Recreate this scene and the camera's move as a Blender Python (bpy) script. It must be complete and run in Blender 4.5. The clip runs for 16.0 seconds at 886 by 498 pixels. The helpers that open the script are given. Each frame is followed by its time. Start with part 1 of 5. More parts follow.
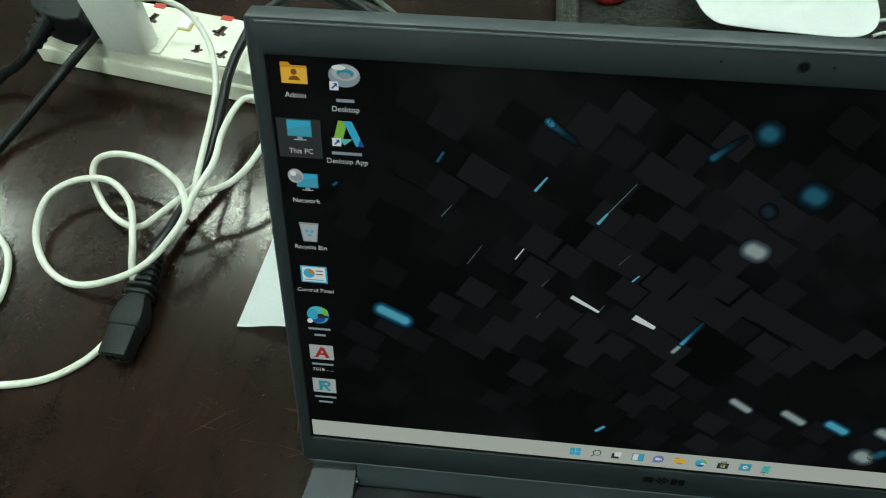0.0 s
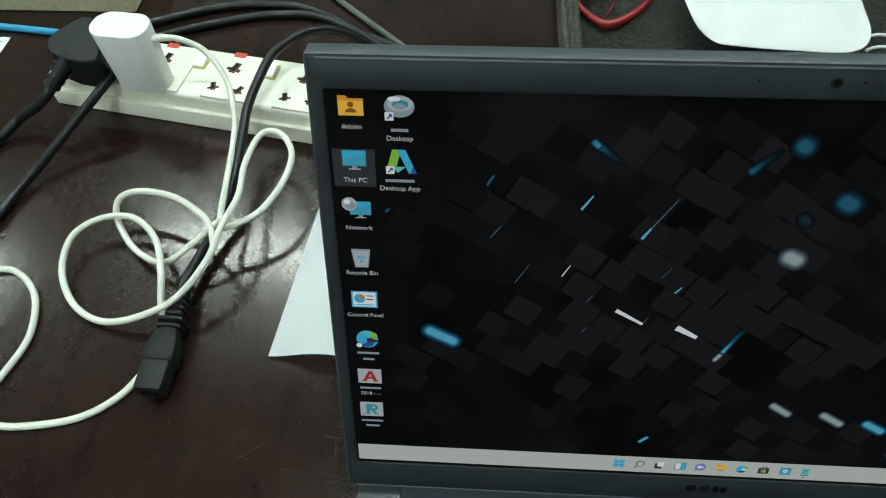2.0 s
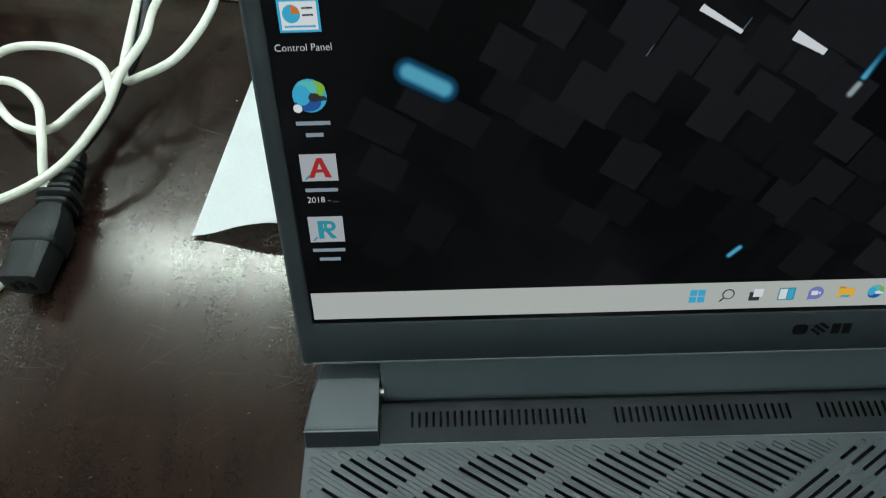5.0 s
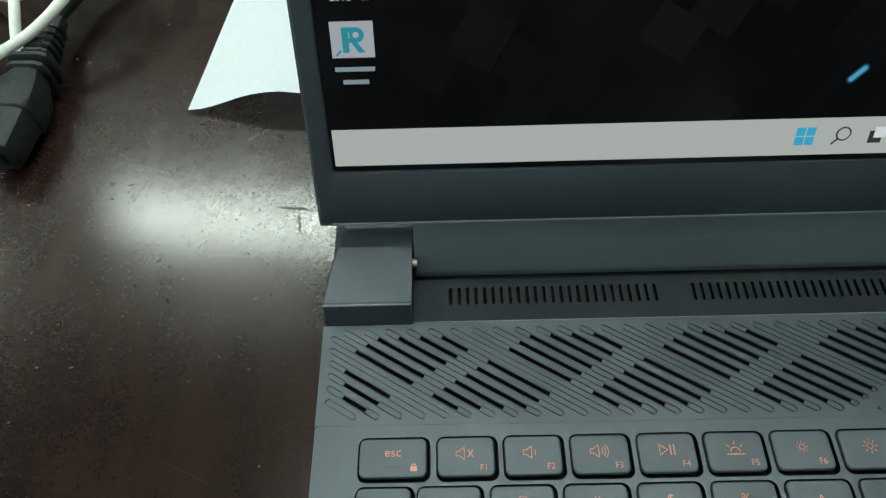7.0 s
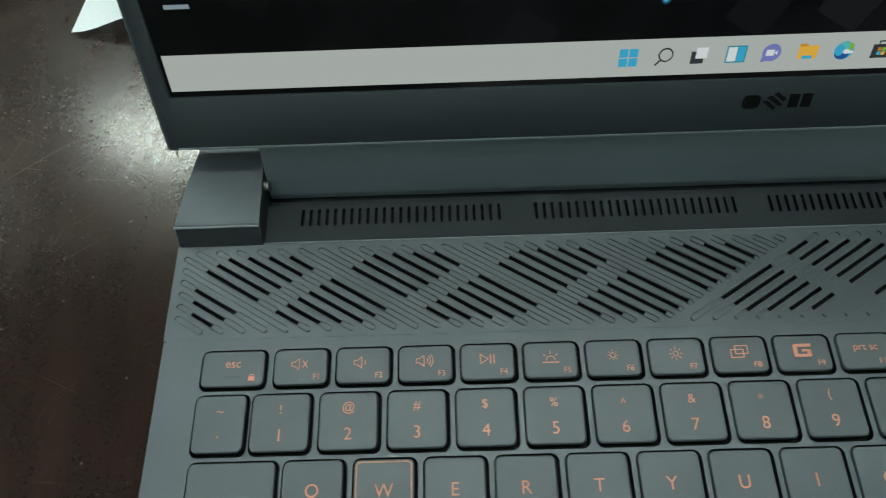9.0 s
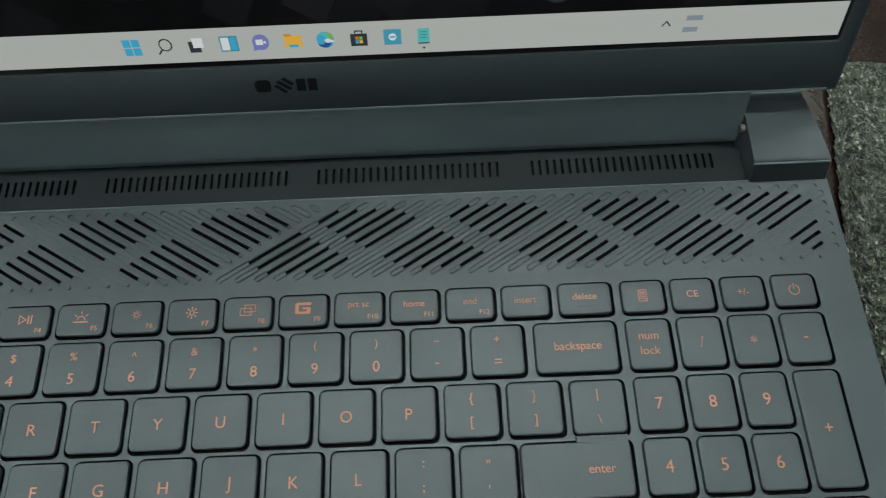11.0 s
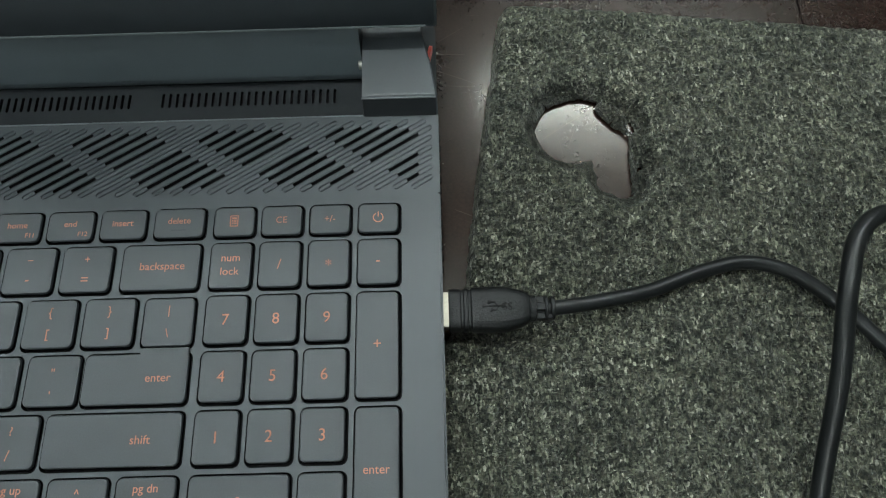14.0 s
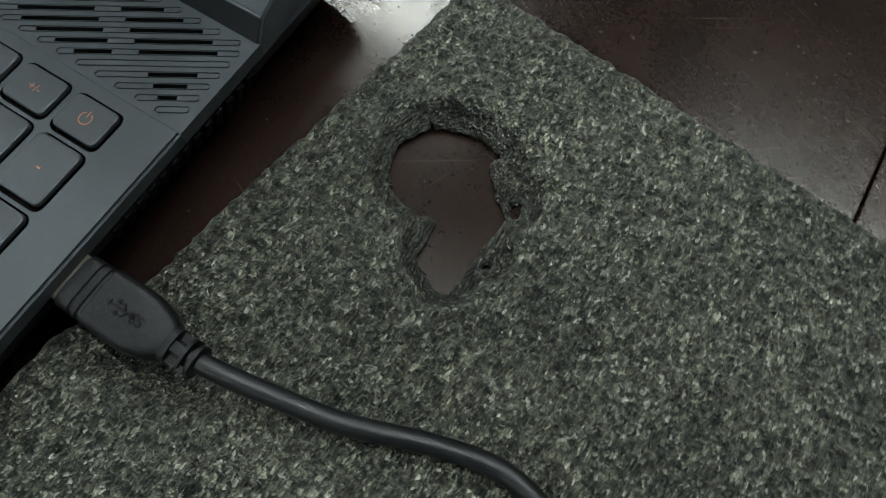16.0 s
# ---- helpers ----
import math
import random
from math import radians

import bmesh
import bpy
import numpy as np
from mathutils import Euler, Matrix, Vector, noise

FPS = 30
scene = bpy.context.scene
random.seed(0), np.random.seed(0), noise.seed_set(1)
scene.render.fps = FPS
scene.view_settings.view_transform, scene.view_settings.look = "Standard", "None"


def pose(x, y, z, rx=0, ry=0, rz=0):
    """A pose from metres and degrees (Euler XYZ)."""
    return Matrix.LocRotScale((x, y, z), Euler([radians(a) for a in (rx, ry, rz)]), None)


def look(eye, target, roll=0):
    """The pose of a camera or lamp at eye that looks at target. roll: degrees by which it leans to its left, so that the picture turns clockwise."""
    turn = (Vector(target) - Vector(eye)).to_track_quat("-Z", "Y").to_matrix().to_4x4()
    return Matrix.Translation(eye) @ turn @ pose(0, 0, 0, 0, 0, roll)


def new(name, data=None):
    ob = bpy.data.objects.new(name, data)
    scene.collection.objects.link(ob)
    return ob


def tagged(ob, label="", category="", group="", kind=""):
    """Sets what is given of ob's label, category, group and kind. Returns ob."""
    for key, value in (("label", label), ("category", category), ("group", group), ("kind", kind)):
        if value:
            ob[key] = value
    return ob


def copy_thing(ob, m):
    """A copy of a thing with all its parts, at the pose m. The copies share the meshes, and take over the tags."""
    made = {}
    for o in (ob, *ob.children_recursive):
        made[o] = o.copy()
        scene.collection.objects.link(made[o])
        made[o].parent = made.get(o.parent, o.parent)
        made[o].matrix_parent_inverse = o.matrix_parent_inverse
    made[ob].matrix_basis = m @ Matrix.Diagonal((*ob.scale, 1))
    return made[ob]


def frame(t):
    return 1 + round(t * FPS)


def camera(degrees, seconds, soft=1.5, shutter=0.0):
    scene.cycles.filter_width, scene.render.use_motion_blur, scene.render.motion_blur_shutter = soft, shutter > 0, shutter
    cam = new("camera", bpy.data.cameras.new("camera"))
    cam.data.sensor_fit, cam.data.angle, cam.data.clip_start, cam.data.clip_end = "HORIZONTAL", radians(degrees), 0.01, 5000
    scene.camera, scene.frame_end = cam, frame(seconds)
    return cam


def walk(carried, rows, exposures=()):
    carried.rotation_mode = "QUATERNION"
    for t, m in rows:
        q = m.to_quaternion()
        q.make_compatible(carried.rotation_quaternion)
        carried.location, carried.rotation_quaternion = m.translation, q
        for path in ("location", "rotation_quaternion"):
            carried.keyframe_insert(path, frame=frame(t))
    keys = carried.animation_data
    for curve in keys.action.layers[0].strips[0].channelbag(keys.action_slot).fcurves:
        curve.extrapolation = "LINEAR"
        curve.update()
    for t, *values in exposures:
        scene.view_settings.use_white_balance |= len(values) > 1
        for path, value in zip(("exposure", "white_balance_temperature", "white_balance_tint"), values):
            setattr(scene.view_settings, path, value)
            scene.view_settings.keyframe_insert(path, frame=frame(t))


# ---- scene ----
cam = camera(66.64, 16.0, soft=1.1, shutter=0.2)
ROWS = [
    (0.0, 0.0909, -0.0693, 0.3952, 31.80, 0.85, 5.67),
    (0.5, 0.0758, -0.0730, 0.3977, 32.40, 0.97, 5.54),
    (1.0, 0.0737, -0.0734, 0.4021, 32.98, 1.03, 5.06),
    (1.5, 0.0690, -0.0772, 0.4090, 33.50, 1.14, 4.10),
    (2.0, 0.0665, -0.0775, 0.4022, 33.95, 1.19, 3.11),
    (2.5, 0.0640, -0.0785, 0.3806, 34.41, 1.19, 2.08),
    (3.0, 0.0643, -0.0791, 0.3569, 34.67, 1.24, 0.94),
    (3.5, 0.0625, -0.0865, 0.3441, 35.18, 1.28, -0.14),
    (4.0, 0.0614, -0.0894, 0.3203, 35.50, 1.32, -0.70),
    (4.2, 0.0623, -0.0897, 0.3063, 35.43, 1.35, -0.85),
    (6.5, 0.0445, -0.0949, 0.2175, 33.37, 1.31, -1.04),
    (7.0, 0.0435, -0.0992, 0.2061, 32.47, 1.35, -0.71),
    (7.5, 0.0473, -0.1024, 0.1952, 30.57, 1.48, -0.86),
    (8.0, 0.0516, -0.1041, 0.2032, 28.40, 1.49, -0.98),
    (8.5, 0.0669, -0.1034, 0.2083, 26.72, 1.53, -1.09),
    (9.0, 0.0906, -0.1031, 0.2124, 25.52, 1.51, -1.22),
    (9.5, 0.1252, -0.1046, 0.2160, 24.58, 1.26, -1.46),
    (10.0, 0.1674, -0.1044, 0.2304, 24.13, 0.85, -1.75),
    (10.2, 0.1833, -0.1073, 0.2321, 23.91, 0.83, -1.85),
    (12.3, 0.2942, -0.1206, 0.2293, 20.33, 1.31, -2.55),
    (12.5, 0.3026, -0.1226, 0.2291, 20.19, 1.31, -2.56),
    (13.0, 0.3275, -0.1267, 0.2264, 19.97, 1.16, -2.63),
    (13.5, 0.3543, -0.1258, 0.2308, 20.17, 1.01, -2.17),
    (14.0, 0.3687, -0.1386, 0.2340, 20.23, 0.71, -1.48),
    (14.5, 0.3718, -0.1449, 0.2371, 20.18, 0.68, 0.44),
    (15.0, 0.4240, -0.1486, 0.2438, 21.56, 0.93, 5.71),
    (15.5, 0.4581, -0.1064, 0.1970, 21.76, -0.47, 19.21),
    (16.0, 0.4631, -0.0796, 0.1648, 21.25, -1.01, 31.94),
]
TURNS = [
    (14.8, (0.396, -0.157, 0.244), (0.335, 0.621, -1.597), -2.4),
    (15.25, (0.449, -0.127, 0.2225), (0.2945, 0.561, -1.649), -0.35),
    (15.8, (0.460, -0.087, 0.167), (0.169, 0.559, -1.703), 2.7),
]
EXPOSURES = [(0.0, -0.45, 6450, -2), (3.0, -0.36, 6250, 8), (6.5, -0.12, 6250, 6), (9.5, -0.22, 6350, 5), (12.5, -0.26, 6450, 14), (14.5, -0.28, 6450, 15), (15.0, -0.38, 6400, 17), (16.0, -0.45, 6400, 16)]
STANDS = [(t, pose(x, y, z, rx, ry, rz)) for t, x, y, z, rx, ry, rz in ROWS] + [(t, look(eye, aim, roll)) for t, eye, aim, roll in TURNS]
walk(cam, sorted(STANDS, key=lambda row: row[0]), EXPOSURES)

# ---------------------------------------------------------------- world and light
world = bpy.data.worlds.new("world")
scene.world = world
world.use_nodes = True
world.node_tree.nodes["Background"].inputs[0].default_value = (0.75, 0.85, 1.0, 1)
world.node_tree.nodes["Background"].inputs[1].default_value = 0.05
TUBE_GLOW = 265.0
SCREEN_GAIN = 1.0

MM = 0.001


# ---------------------------------------------------------------- materials
def ramp(nt, fac, stops):
    n = nt.nodes.new("ShaderNodeValToRGB")
    el = n.color_ramp.elements
    while len(el) < len(stops):
        el.new(0.5)
    for e, (p, c) in zip(el, stops):
        e.position, e.color = p, (*c, 1)
    nt.links.new(fac, n.inputs[0])
    return n.outputs[0]


def noise_tex(nt, scale, detail=3.0, rough=0.55, distortion=0.0, stretch=None, dims="Object"):
    co = nt.nodes.new("ShaderNodeTexCoord").outputs[dims]
    if stretch:
        mp = nt.nodes.new("ShaderNodeMapping")
        mp.inputs["Scale"].default_value = stretch
        nt.links.new(co, mp.inputs[0])
        co = mp.outputs[0]
    n = nt.nodes.new("ShaderNodeTexNoise")
    n.inputs["Scale"].default_value = scale
    n.inputs["Detail"].default_value = detail
    n.inputs["Roughness"].default_value = rough
    n.inputs["Distortion"].default_value = distortion
    nt.links.new(co, n.inputs["Vector"])
    return n.outputs["Fac"]


def mixc(nt, fac, a, b, mode="MIX"):
    n = nt.nodes.new("ShaderNodeMix")
    n.data_type, n.blend_type = "RGBA", mode
    for sock, v in ((n.inputs[0], fac), (n.inputs[6], a), (n.inputs[7], b)):
        if isinstance(v, (int, float)):
            sock.default_value = v
        elif isinstance(v, tuple):
            sock.default_value = (*v, 1)
        else:
            nt.links.new(v, sock)
    return n.outputs[2]


def math_node(nt, op, a, b=0.0):
    n = nt.nodes.new("ShaderNodeMath")
    n.operation = op
    for sock, v in ((n.inputs[0], a), (n.inputs[1], b)):
        if isinstance(v, (int, float)):
            sock.default_value = v
        else:
            nt.links.new(v, sock)
    return n.outputs[0]


def surface(name, color, rough=0.5, metal=0.0, vary=0.15, grain=900.0, patch=30.0, bump=0.1, bump_scale=2500.0, spec=0.5, coat=0.0):
    """A plain surface with fine grain, broad unevenness and a little relief."""
    m = bpy.data.materials.new(name)
    m.use_nodes = True
    nt = m.node_tree
    p = nt.nodes["Principled BSDF"]
    fine, broad = noise_tex(nt, grain), noise_tex(nt, patch, 4.0)
    lo, hi = tuple(c * (1 - vary) for c in color), tuple(min(1, c * (1 + vary)) for c in color)
    c1 = ramp(nt, fine, [(0.3, lo), (0.7, hi)])
    c2 = ramp(nt, broad, [(0.3, (1 - vary,) * 3), (0.7, (1.0,) * 3)])
    nt.links.new(mixc(nt, 1.0, c1, c2, "MULTIPLY"), p.inputs["Base Color"])
    r = ramp(nt, broad, [(0.25, (rough * 0.88,) * 3), (0.75, (min(1, rough * 1.12),) * 3)])
    nt.links.new(r, p.inputs["Roughness"])
    p.inputs["Metallic"].default_value = metal
    p.inputs["Specular IOR Level"].default_value = spec
    p.inputs["Coat Weight"].default_value = coat
    if bump:
        b = nt.nodes.new("ShaderNodeBump")
        b.inputs["Strength"].default_value = bump
        b.inputs["Distance"].default_value = 0.0004
        nt.links.new(noise_tex(nt, bump_scale, 2.0), b.inputs["Height"])
        nt.links.new(b.outputs[0], p.inputs["Normal"])
    return m


def glow(name, color, strength=1.0):
    """A lit patch of the display."""
    m = bpy.data.materials.new(name)
    m.use_nodes = True
    nt = m.node_tree
    p = nt.nodes["Principled BSDF"]
    p.inputs["Base Color"].default_value = (0.002, 0.002, 0.002, 1)
    p.inputs["Roughness"].default_value = 0.42
    p.inputs["Specular IOR Level"].default_value = 0.04
    p.inputs["Emission Color"].default_value = (*color, 1)
    p.inputs["Emission Strength"].default_value = strength * SCREEN_GAIN
    return m


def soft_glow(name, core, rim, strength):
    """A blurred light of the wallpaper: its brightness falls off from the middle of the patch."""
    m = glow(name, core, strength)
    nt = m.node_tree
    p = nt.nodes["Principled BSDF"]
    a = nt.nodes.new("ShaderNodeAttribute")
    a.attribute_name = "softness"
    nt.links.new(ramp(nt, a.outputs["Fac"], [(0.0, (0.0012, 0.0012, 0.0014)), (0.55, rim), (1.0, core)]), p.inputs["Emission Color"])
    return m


def lamination():
    """Dark brown polished desk laminate: mottled, scuffed, scratched and dusty."""
    m = bpy.data.materials.new("desk_laminate")
    m.use_nodes = True
    nt = m.node_tree
    p = nt.nodes["Principled BSDF"]
    broad = noise_tex(nt, 9.0, 5.0, 0.6)
    grain = noise_tex(nt, 60.0, 4.0, 0.6, 0.4, (1.0, 0.25, 1.0))
    fine = noise_tex(nt, 900.0, 3.0, 0.6)
    base = ramp(nt, broad, [(0.3, (0.0102, 0.0056, 0.0046)), (0.7, (0.0218, 0.0125, 0.0102))])
    base = mixc(nt, 1.0, base, ramp(nt, grain, [(0.3, (0.7, 0.7, 0.7)), (0.7, (1.2, 1.15, 1.1))]), "MULTIPLY")
    base = mixc(nt, 1.0, base, ramp(nt, fine, [(0.3, (0.75, 0.75, 0.75)), (0.7, (1.2, 1.2, 1.2))]), "MULTIPLY")
    dust = ramp(nt, noise_tex(nt, 330.0, 2.0, 0.4), [(0.745, (0, 0, 0)), (0.77, (1, 1, 1))])
    lines = None
    for turn_deg, along, across, level in ((24, 26.0, 1500.0, 0.725), (-33, 22.0, 1300.0, 0.73), (80, 30.0, 1700.0, 0.745), (4, 18.0, 1100.0, 0.745), (-70, 34.0, 1500.0, 0.75)):
        co = nt.nodes.new("ShaderNodeTexCoord").outputs["Object"]
        mp = nt.nodes.new("ShaderNodeMapping")
        mp.inputs["Rotation"].default_value = (0, 0, radians(turn_deg))
        nt.links.new(co, mp.inputs[0])
        sq = nt.nodes.new("ShaderNodeMapping")
        sq.inputs["Scale"].default_value = (along, across, 1.0)
        nt.links.new(mp.outputs[0], sq.inputs[0])
        n = nt.nodes.new("ShaderNodeTexNoise")
        n.inputs["Scale"].default_value, n.inputs["Detail"].default_value = 1.0, 1.0
        nt.links.new(sq.outputs[0], n.inputs["Vector"])
        one = ramp(nt, n.outputs["Fac"], [(level, (0, 0, 0)), (level + 0.02, (1, 1, 1))])
        lines = one if lines is None else math_node(nt, "MAXIMUM", lines, one)
    where = ramp(nt, noise_tex(nt, 14.0, 3.0), [(0.42, (0.1, 0.1, 0.1)), (0.62, (1, 1, 1))])
    scuff = math_node(nt, "MULTIPLY", lines, where)
    col = mixc(nt, math_node(nt, "MULTIPLY", dust, 0.22), base, (0.30, 0.28, 0.25))
    col = mixc(nt, math_node(nt, "MULTIPLY", scuff, 0.09), col, (0.17, 0.15, 0.13))
    wear = noise_tex(nt, 48.0, 6.0, 0.65)
    r1 = ramp(nt, wear, [(0.3, (0.135, 0.135, 0.135)), (0.5, (0.155, 0.155, 0.155)), (0.7, (0.19, 0.19, 0.19))])
    rough = mixc(nt, math_node(nt, "MULTIPLY", scuff, 0.7), r1, (0.6, 0.6, 0.6))
    b = nt.nodes.new("ShaderNodeBump")
    b.inputs["Strength"].default_value = 0.032
    b.inputs["Distance"].default_value = 0.0006
    h = math_node(nt, "ADD", noise_tex(nt, 420.0, 5.0, 0.65), math_node(nt, "MULTIPLY", noise_tex(nt, 70.0, 3.0), 0.4))
    nt.links.new(math_node(nt, "SUBTRACT", h, math_node(nt, "MULTIPLY", scuff, 0.3)), b.inputs["Height"])
    body = nt.nodes.new("ShaderNodeBsdfDiffuse")
    nt.links.new(col, body.inputs["Color"])
    nt.links.new(b.outputs[0], body.inputs["Normal"])
    gloss = nt.nodes.new("ShaderNodeBsdfGlossy")
    gloss.distribution = "BECKMANN"
    haze = ramp(nt, noise_tex(nt, 210.0, 6.0, 0.75), [(0.3, (0.70, 0.64, 0.56)), (0.48, (0.90, 0.85, 0.78)), (0.66, (1, 0.97, 0.92))])
    speck = ramp(nt, noise_tex(nt, 1500.0, 2.0, 0.6), [(0.35, (0.84, 0.83, 0.81)), (0.6, (1, 1, 1))])
    film_tint = mixc(nt, 1.0, haze, speck, "MULTIPLY")
    nt.links.new(mixc(nt, math_node(nt, "MULTIPLY", scuff, 0.75), film_tint, (0.25, 0.22, 0.19)), gloss.inputs["Color"])
    nt.links.new(rough, gloss.inputs["Roughness"])
    nt.links.new(b.outputs[0], gloss.inputs["Normal"])
    veil = nt.nodes.new("ShaderNodeBsdfGlossy")
    veil.distribution = "BECKMANN"
    veil.inputs["Roughness"].default_value = 0.27
    nt.links.new(film_tint, veil.inputs["Color"])
    nt.links.new(b.outputs[0], veil.inputs["Normal"])
    both = nt.nodes.new("ShaderNodeMixShader")
    both.inputs[0].default_value = 0.40
    nt.links.new(gloss.outputs[0], both.inputs[1])
    nt.links.new(veil.outputs[0], both.inputs[2])
    fr = nt.nodes.new("ShaderNodeFresnel")
    fr.inputs["IOR"].default_value = 1.4
    mix = nt.nodes.new("ShaderNodeMixShader")
    nt.links.new(fr.outputs[0], mix.inputs[0])
    nt.links.new(body.outputs[0], mix.inputs[1])
    nt.links.new(both.outputs[0], mix.inputs[2])
    nt.links.new(mix.outputs[0], nt.nodes["Material Output"].inputs["Surface"])
    return m


def felted(name, gain=1.0):
    """Pressed recycled fibre padding: short fibres of grey, green, blue and brown with bright flecks for glints, and
    crevice shade, put into the colour.
    """
    m = bpy.data.materials.new(name)
    m.use_nodes = True
    nt = m.node_tree
    p = nt.nodes["Principled BSDF"]
    co = nt.nodes.new("ShaderNodeTexCoord").outputs["Object"]
    warp = nt.nodes.new("ShaderNodeTexNoise")
    warp.inputs["Scale"].default_value = 500.0
    nt.links.new(co, warp.inputs["Vector"])
    off = nt.nodes.new("ShaderNodeVectorMath")
    off.operation = "MULTIPLY_ADD"
    off.inputs[1].default_value = (0.0011, 0.0011, 0.0011)
    nt.links.new(warp.outputs["Color"], off.inputs[0])
    nt.links.new(co, off.inputs[2])
    cells = []
    for scale, st in ((1350.0, (1.0, 0.5, 1.0)), (2100.0, (0.42, 1.0, 1.0))):
        mp = nt.nodes.new("ShaderNodeMapping")
        mp.inputs["Scale"].default_value = st
        nt.links.new(off.outputs[0], mp.inputs[0])
        v = nt.nodes.new("ShaderNodeTexVoronoi")
        v.inputs["Scale"].default_value = scale
        nt.links.new(mp.outputs[0], v.inputs["Vector"])
        sep = nt.nodes.new("ShaderNodeSeparateColor")
        nt.links.new(v.outputs["Color"], sep.inputs[0])
        cells.append((sep.outputs[0], v.outputs["Distance"]))
    g = gain
    # top stops are glints, bottom stops and clump's low end crevice shade
    c1 = ramp(nt, cells[0][0], [(0.0, (0.002 * g, 0.003 * g, 0.004 * g)), (0.3, (0.014 * g, 0.018 * g, 0.016 * g)), (0.55, (0.080 * g, 0.087 * g, 0.071 * g)), (0.72, (0.04 * g, 0.037 * g, 0.030 * g)), (0.85, (0.135 * g, 0.15 * g, 0.122 * g)), (0.95, (0.23 * g, 0.25 * g, 0.21 * g)), (1.0, (0.42 * g, 0.44 * g, 0.41 * g))])
    c2 = ramp(nt, cells[1][0], [(0.0, (0.006 * g, 0.009 * g, 0.01 * g)), (0.5, (0.053 * g, 0.061 * g, 0.053 * g)), (0.88, (0.11 * g, 0.128 * g, 0.105 * g)), (1.0, (0.30 * g, 0.32 * g, 0.30 * g))])
    clump = ramp(nt, noise_tex(nt, 330.0, 3.0, 0.6, 0.6), [(0.34, (0.40, 0.41, 0.42)), (0.62, (1.42, 1.38, 1.30))])
    col = mixc(nt, 1.0, mixc(nt, 0.4, c1, c2), clump, "MULTIPLY")
    broad = ramp(nt, noise_tex(nt, 26.0, 4.0), [(0.3, (0.79, 0.76, 0.74)), (0.7, (1.23, 1.16, 1.10))])
    nt.links.new(mixc(nt, 1.0, col, broad, "MULTIPLY"), p.inputs["Base Color"])
    p.inputs["Roughness"].default_value = 0.31
    b = nt.nodes.new("ShaderNodeBump")
    b.inputs["Strength"].default_value = 1.0
    b.inputs["Distance"].default_value = 0.0016
    h = math_node(nt, "ADD", cells[0][1], math_node(nt, "MULTIPLY", cells[1][0], 0.7))
    nt.links.new(h, b.inputs["Height"])
    nt.links.new(b.outputs[0], p.inputs["Normal"])
    return m


DESK = lamination()
FELT = felted("recycled_fibre_padding", 1.36)
# same padding at less than half the colour gain, for the hole's ring
FELT_DARKER = felted("darker_fibre", 0.62)
SHELL = surface("grey_laptop_plastic", (0.0350, 0.0428, 0.0490), 0.46, vary=0.17, grain=3500, patch=22, bump=0.12, bump_scale=6000)
SHELL_DARK = surface("dark_laptop_plastic", (0.0095, 0.0118, 0.0140), 0.55, spec=0.2, vary=0.1, grain=3500, patch=22, bump=0.12, bump_scale=6000)
BEZEL = surface("bezel_plastic", (0.0158, 0.0208, 0.0250), 0.54, spec=0.34, vary=0.1, grain=4000, patch=25, bump=0.2, bump_scale=7000)
BAR = surface("hinge_bar_plastic", (0.060, 0.075, 0.085), 0.42, vary=0.1, grain=4000, patch=20, bump=0.12, bump_scale=6000)
KEYCAP = surface("keycap_plastic", (0.0328, 0.0396, 0.0448), 0.5, vary=0.18, grain=2500, patch=60, bump=0.15, bump_scale=5000)
# paler than the shell: edge highlights put into the colour of thin strips
HIGHLIGHT_RIM = surface("edge_highlight_plastic", (0.095, 0.11, 0.118), 0.4, vary=0.08, bump=0)
# near-black: shade inside gaps and holes put into the colour; also a printed line
WELL = surface("shade_and_print_black", (0.0025, 0.0025, 0.003), 0.8, vary=0.1, bump=0, spec=0.1)
ORANGE = surface("orange_print", (0.43, 0.155, 0.085), 0.6, vary=0.12, grain=3000, patch=90, bump=0)
BRAND = surface("dark_mirror_print", (0.0012, 0.0012, 0.0014), 0.45, vary=0.1, bump=0, spec=0.15)
RUBBER = surface("black_rubber", (0.0048, 0.0056, 0.0060), 0.45, spec=0.22, vary=0.25, grain=500, patch=40, bump=0.25, bump_scale=1500)
PLUG = surface("worn_black_plug", (0.0052, 0.0078, 0.0080), 0.55, vary=0.6, grain=420, patch=90, bump=0.6, bump_scale=900, spec=0.3)
CORD = surface("black_cord", (0.0052, 0.0066, 0.0072), 0.40, vary=0.25, grain=300, patch=40, bump=0.2, bump_scale=1200, spec=0.36)
WHITE_CORD = surface("cream_cable", (0.74, 0.74, 0.65), 0.4, vary=0.06, grain=300, patch=25, bump=0.1)
WHITE_PLASTIC = surface("white_plastic", (0.85, 0.86, 0.85), 0.32, vary=0.03, grain=400, patch=30, bump=0.05)
CREAM = surface("aged_cream_plastic", (0.84, 0.83, 0.71), 0.34, vary=0.045, grain=260, patch=35, bump=0.1)
CREAM_DIRTY = surface("yellowed_plastic", (0.55, 0.50, 0.33), 0.45, vary=0.15, grain=200, patch=30, bump=0.15)
RED = surface("red_plastic", (0.22, 0.010, 0.012), 0.35, vary=0.15, grain=400, patch=60, bump=0.1)
RED_NEON = surface("red_switch", (0.62, 0.06, 0.035), 0.4, vary=0.1, bump=0)
PINK = surface("rusty_slot", (0.075, 0.028, 0.022), 0.7, vary=0.4, grain=900, bump=0.1)
YELLOW = surface("yellow_trim", (0.6, 0.5, 0.12), 0.5, vary=0.2, bump=0)
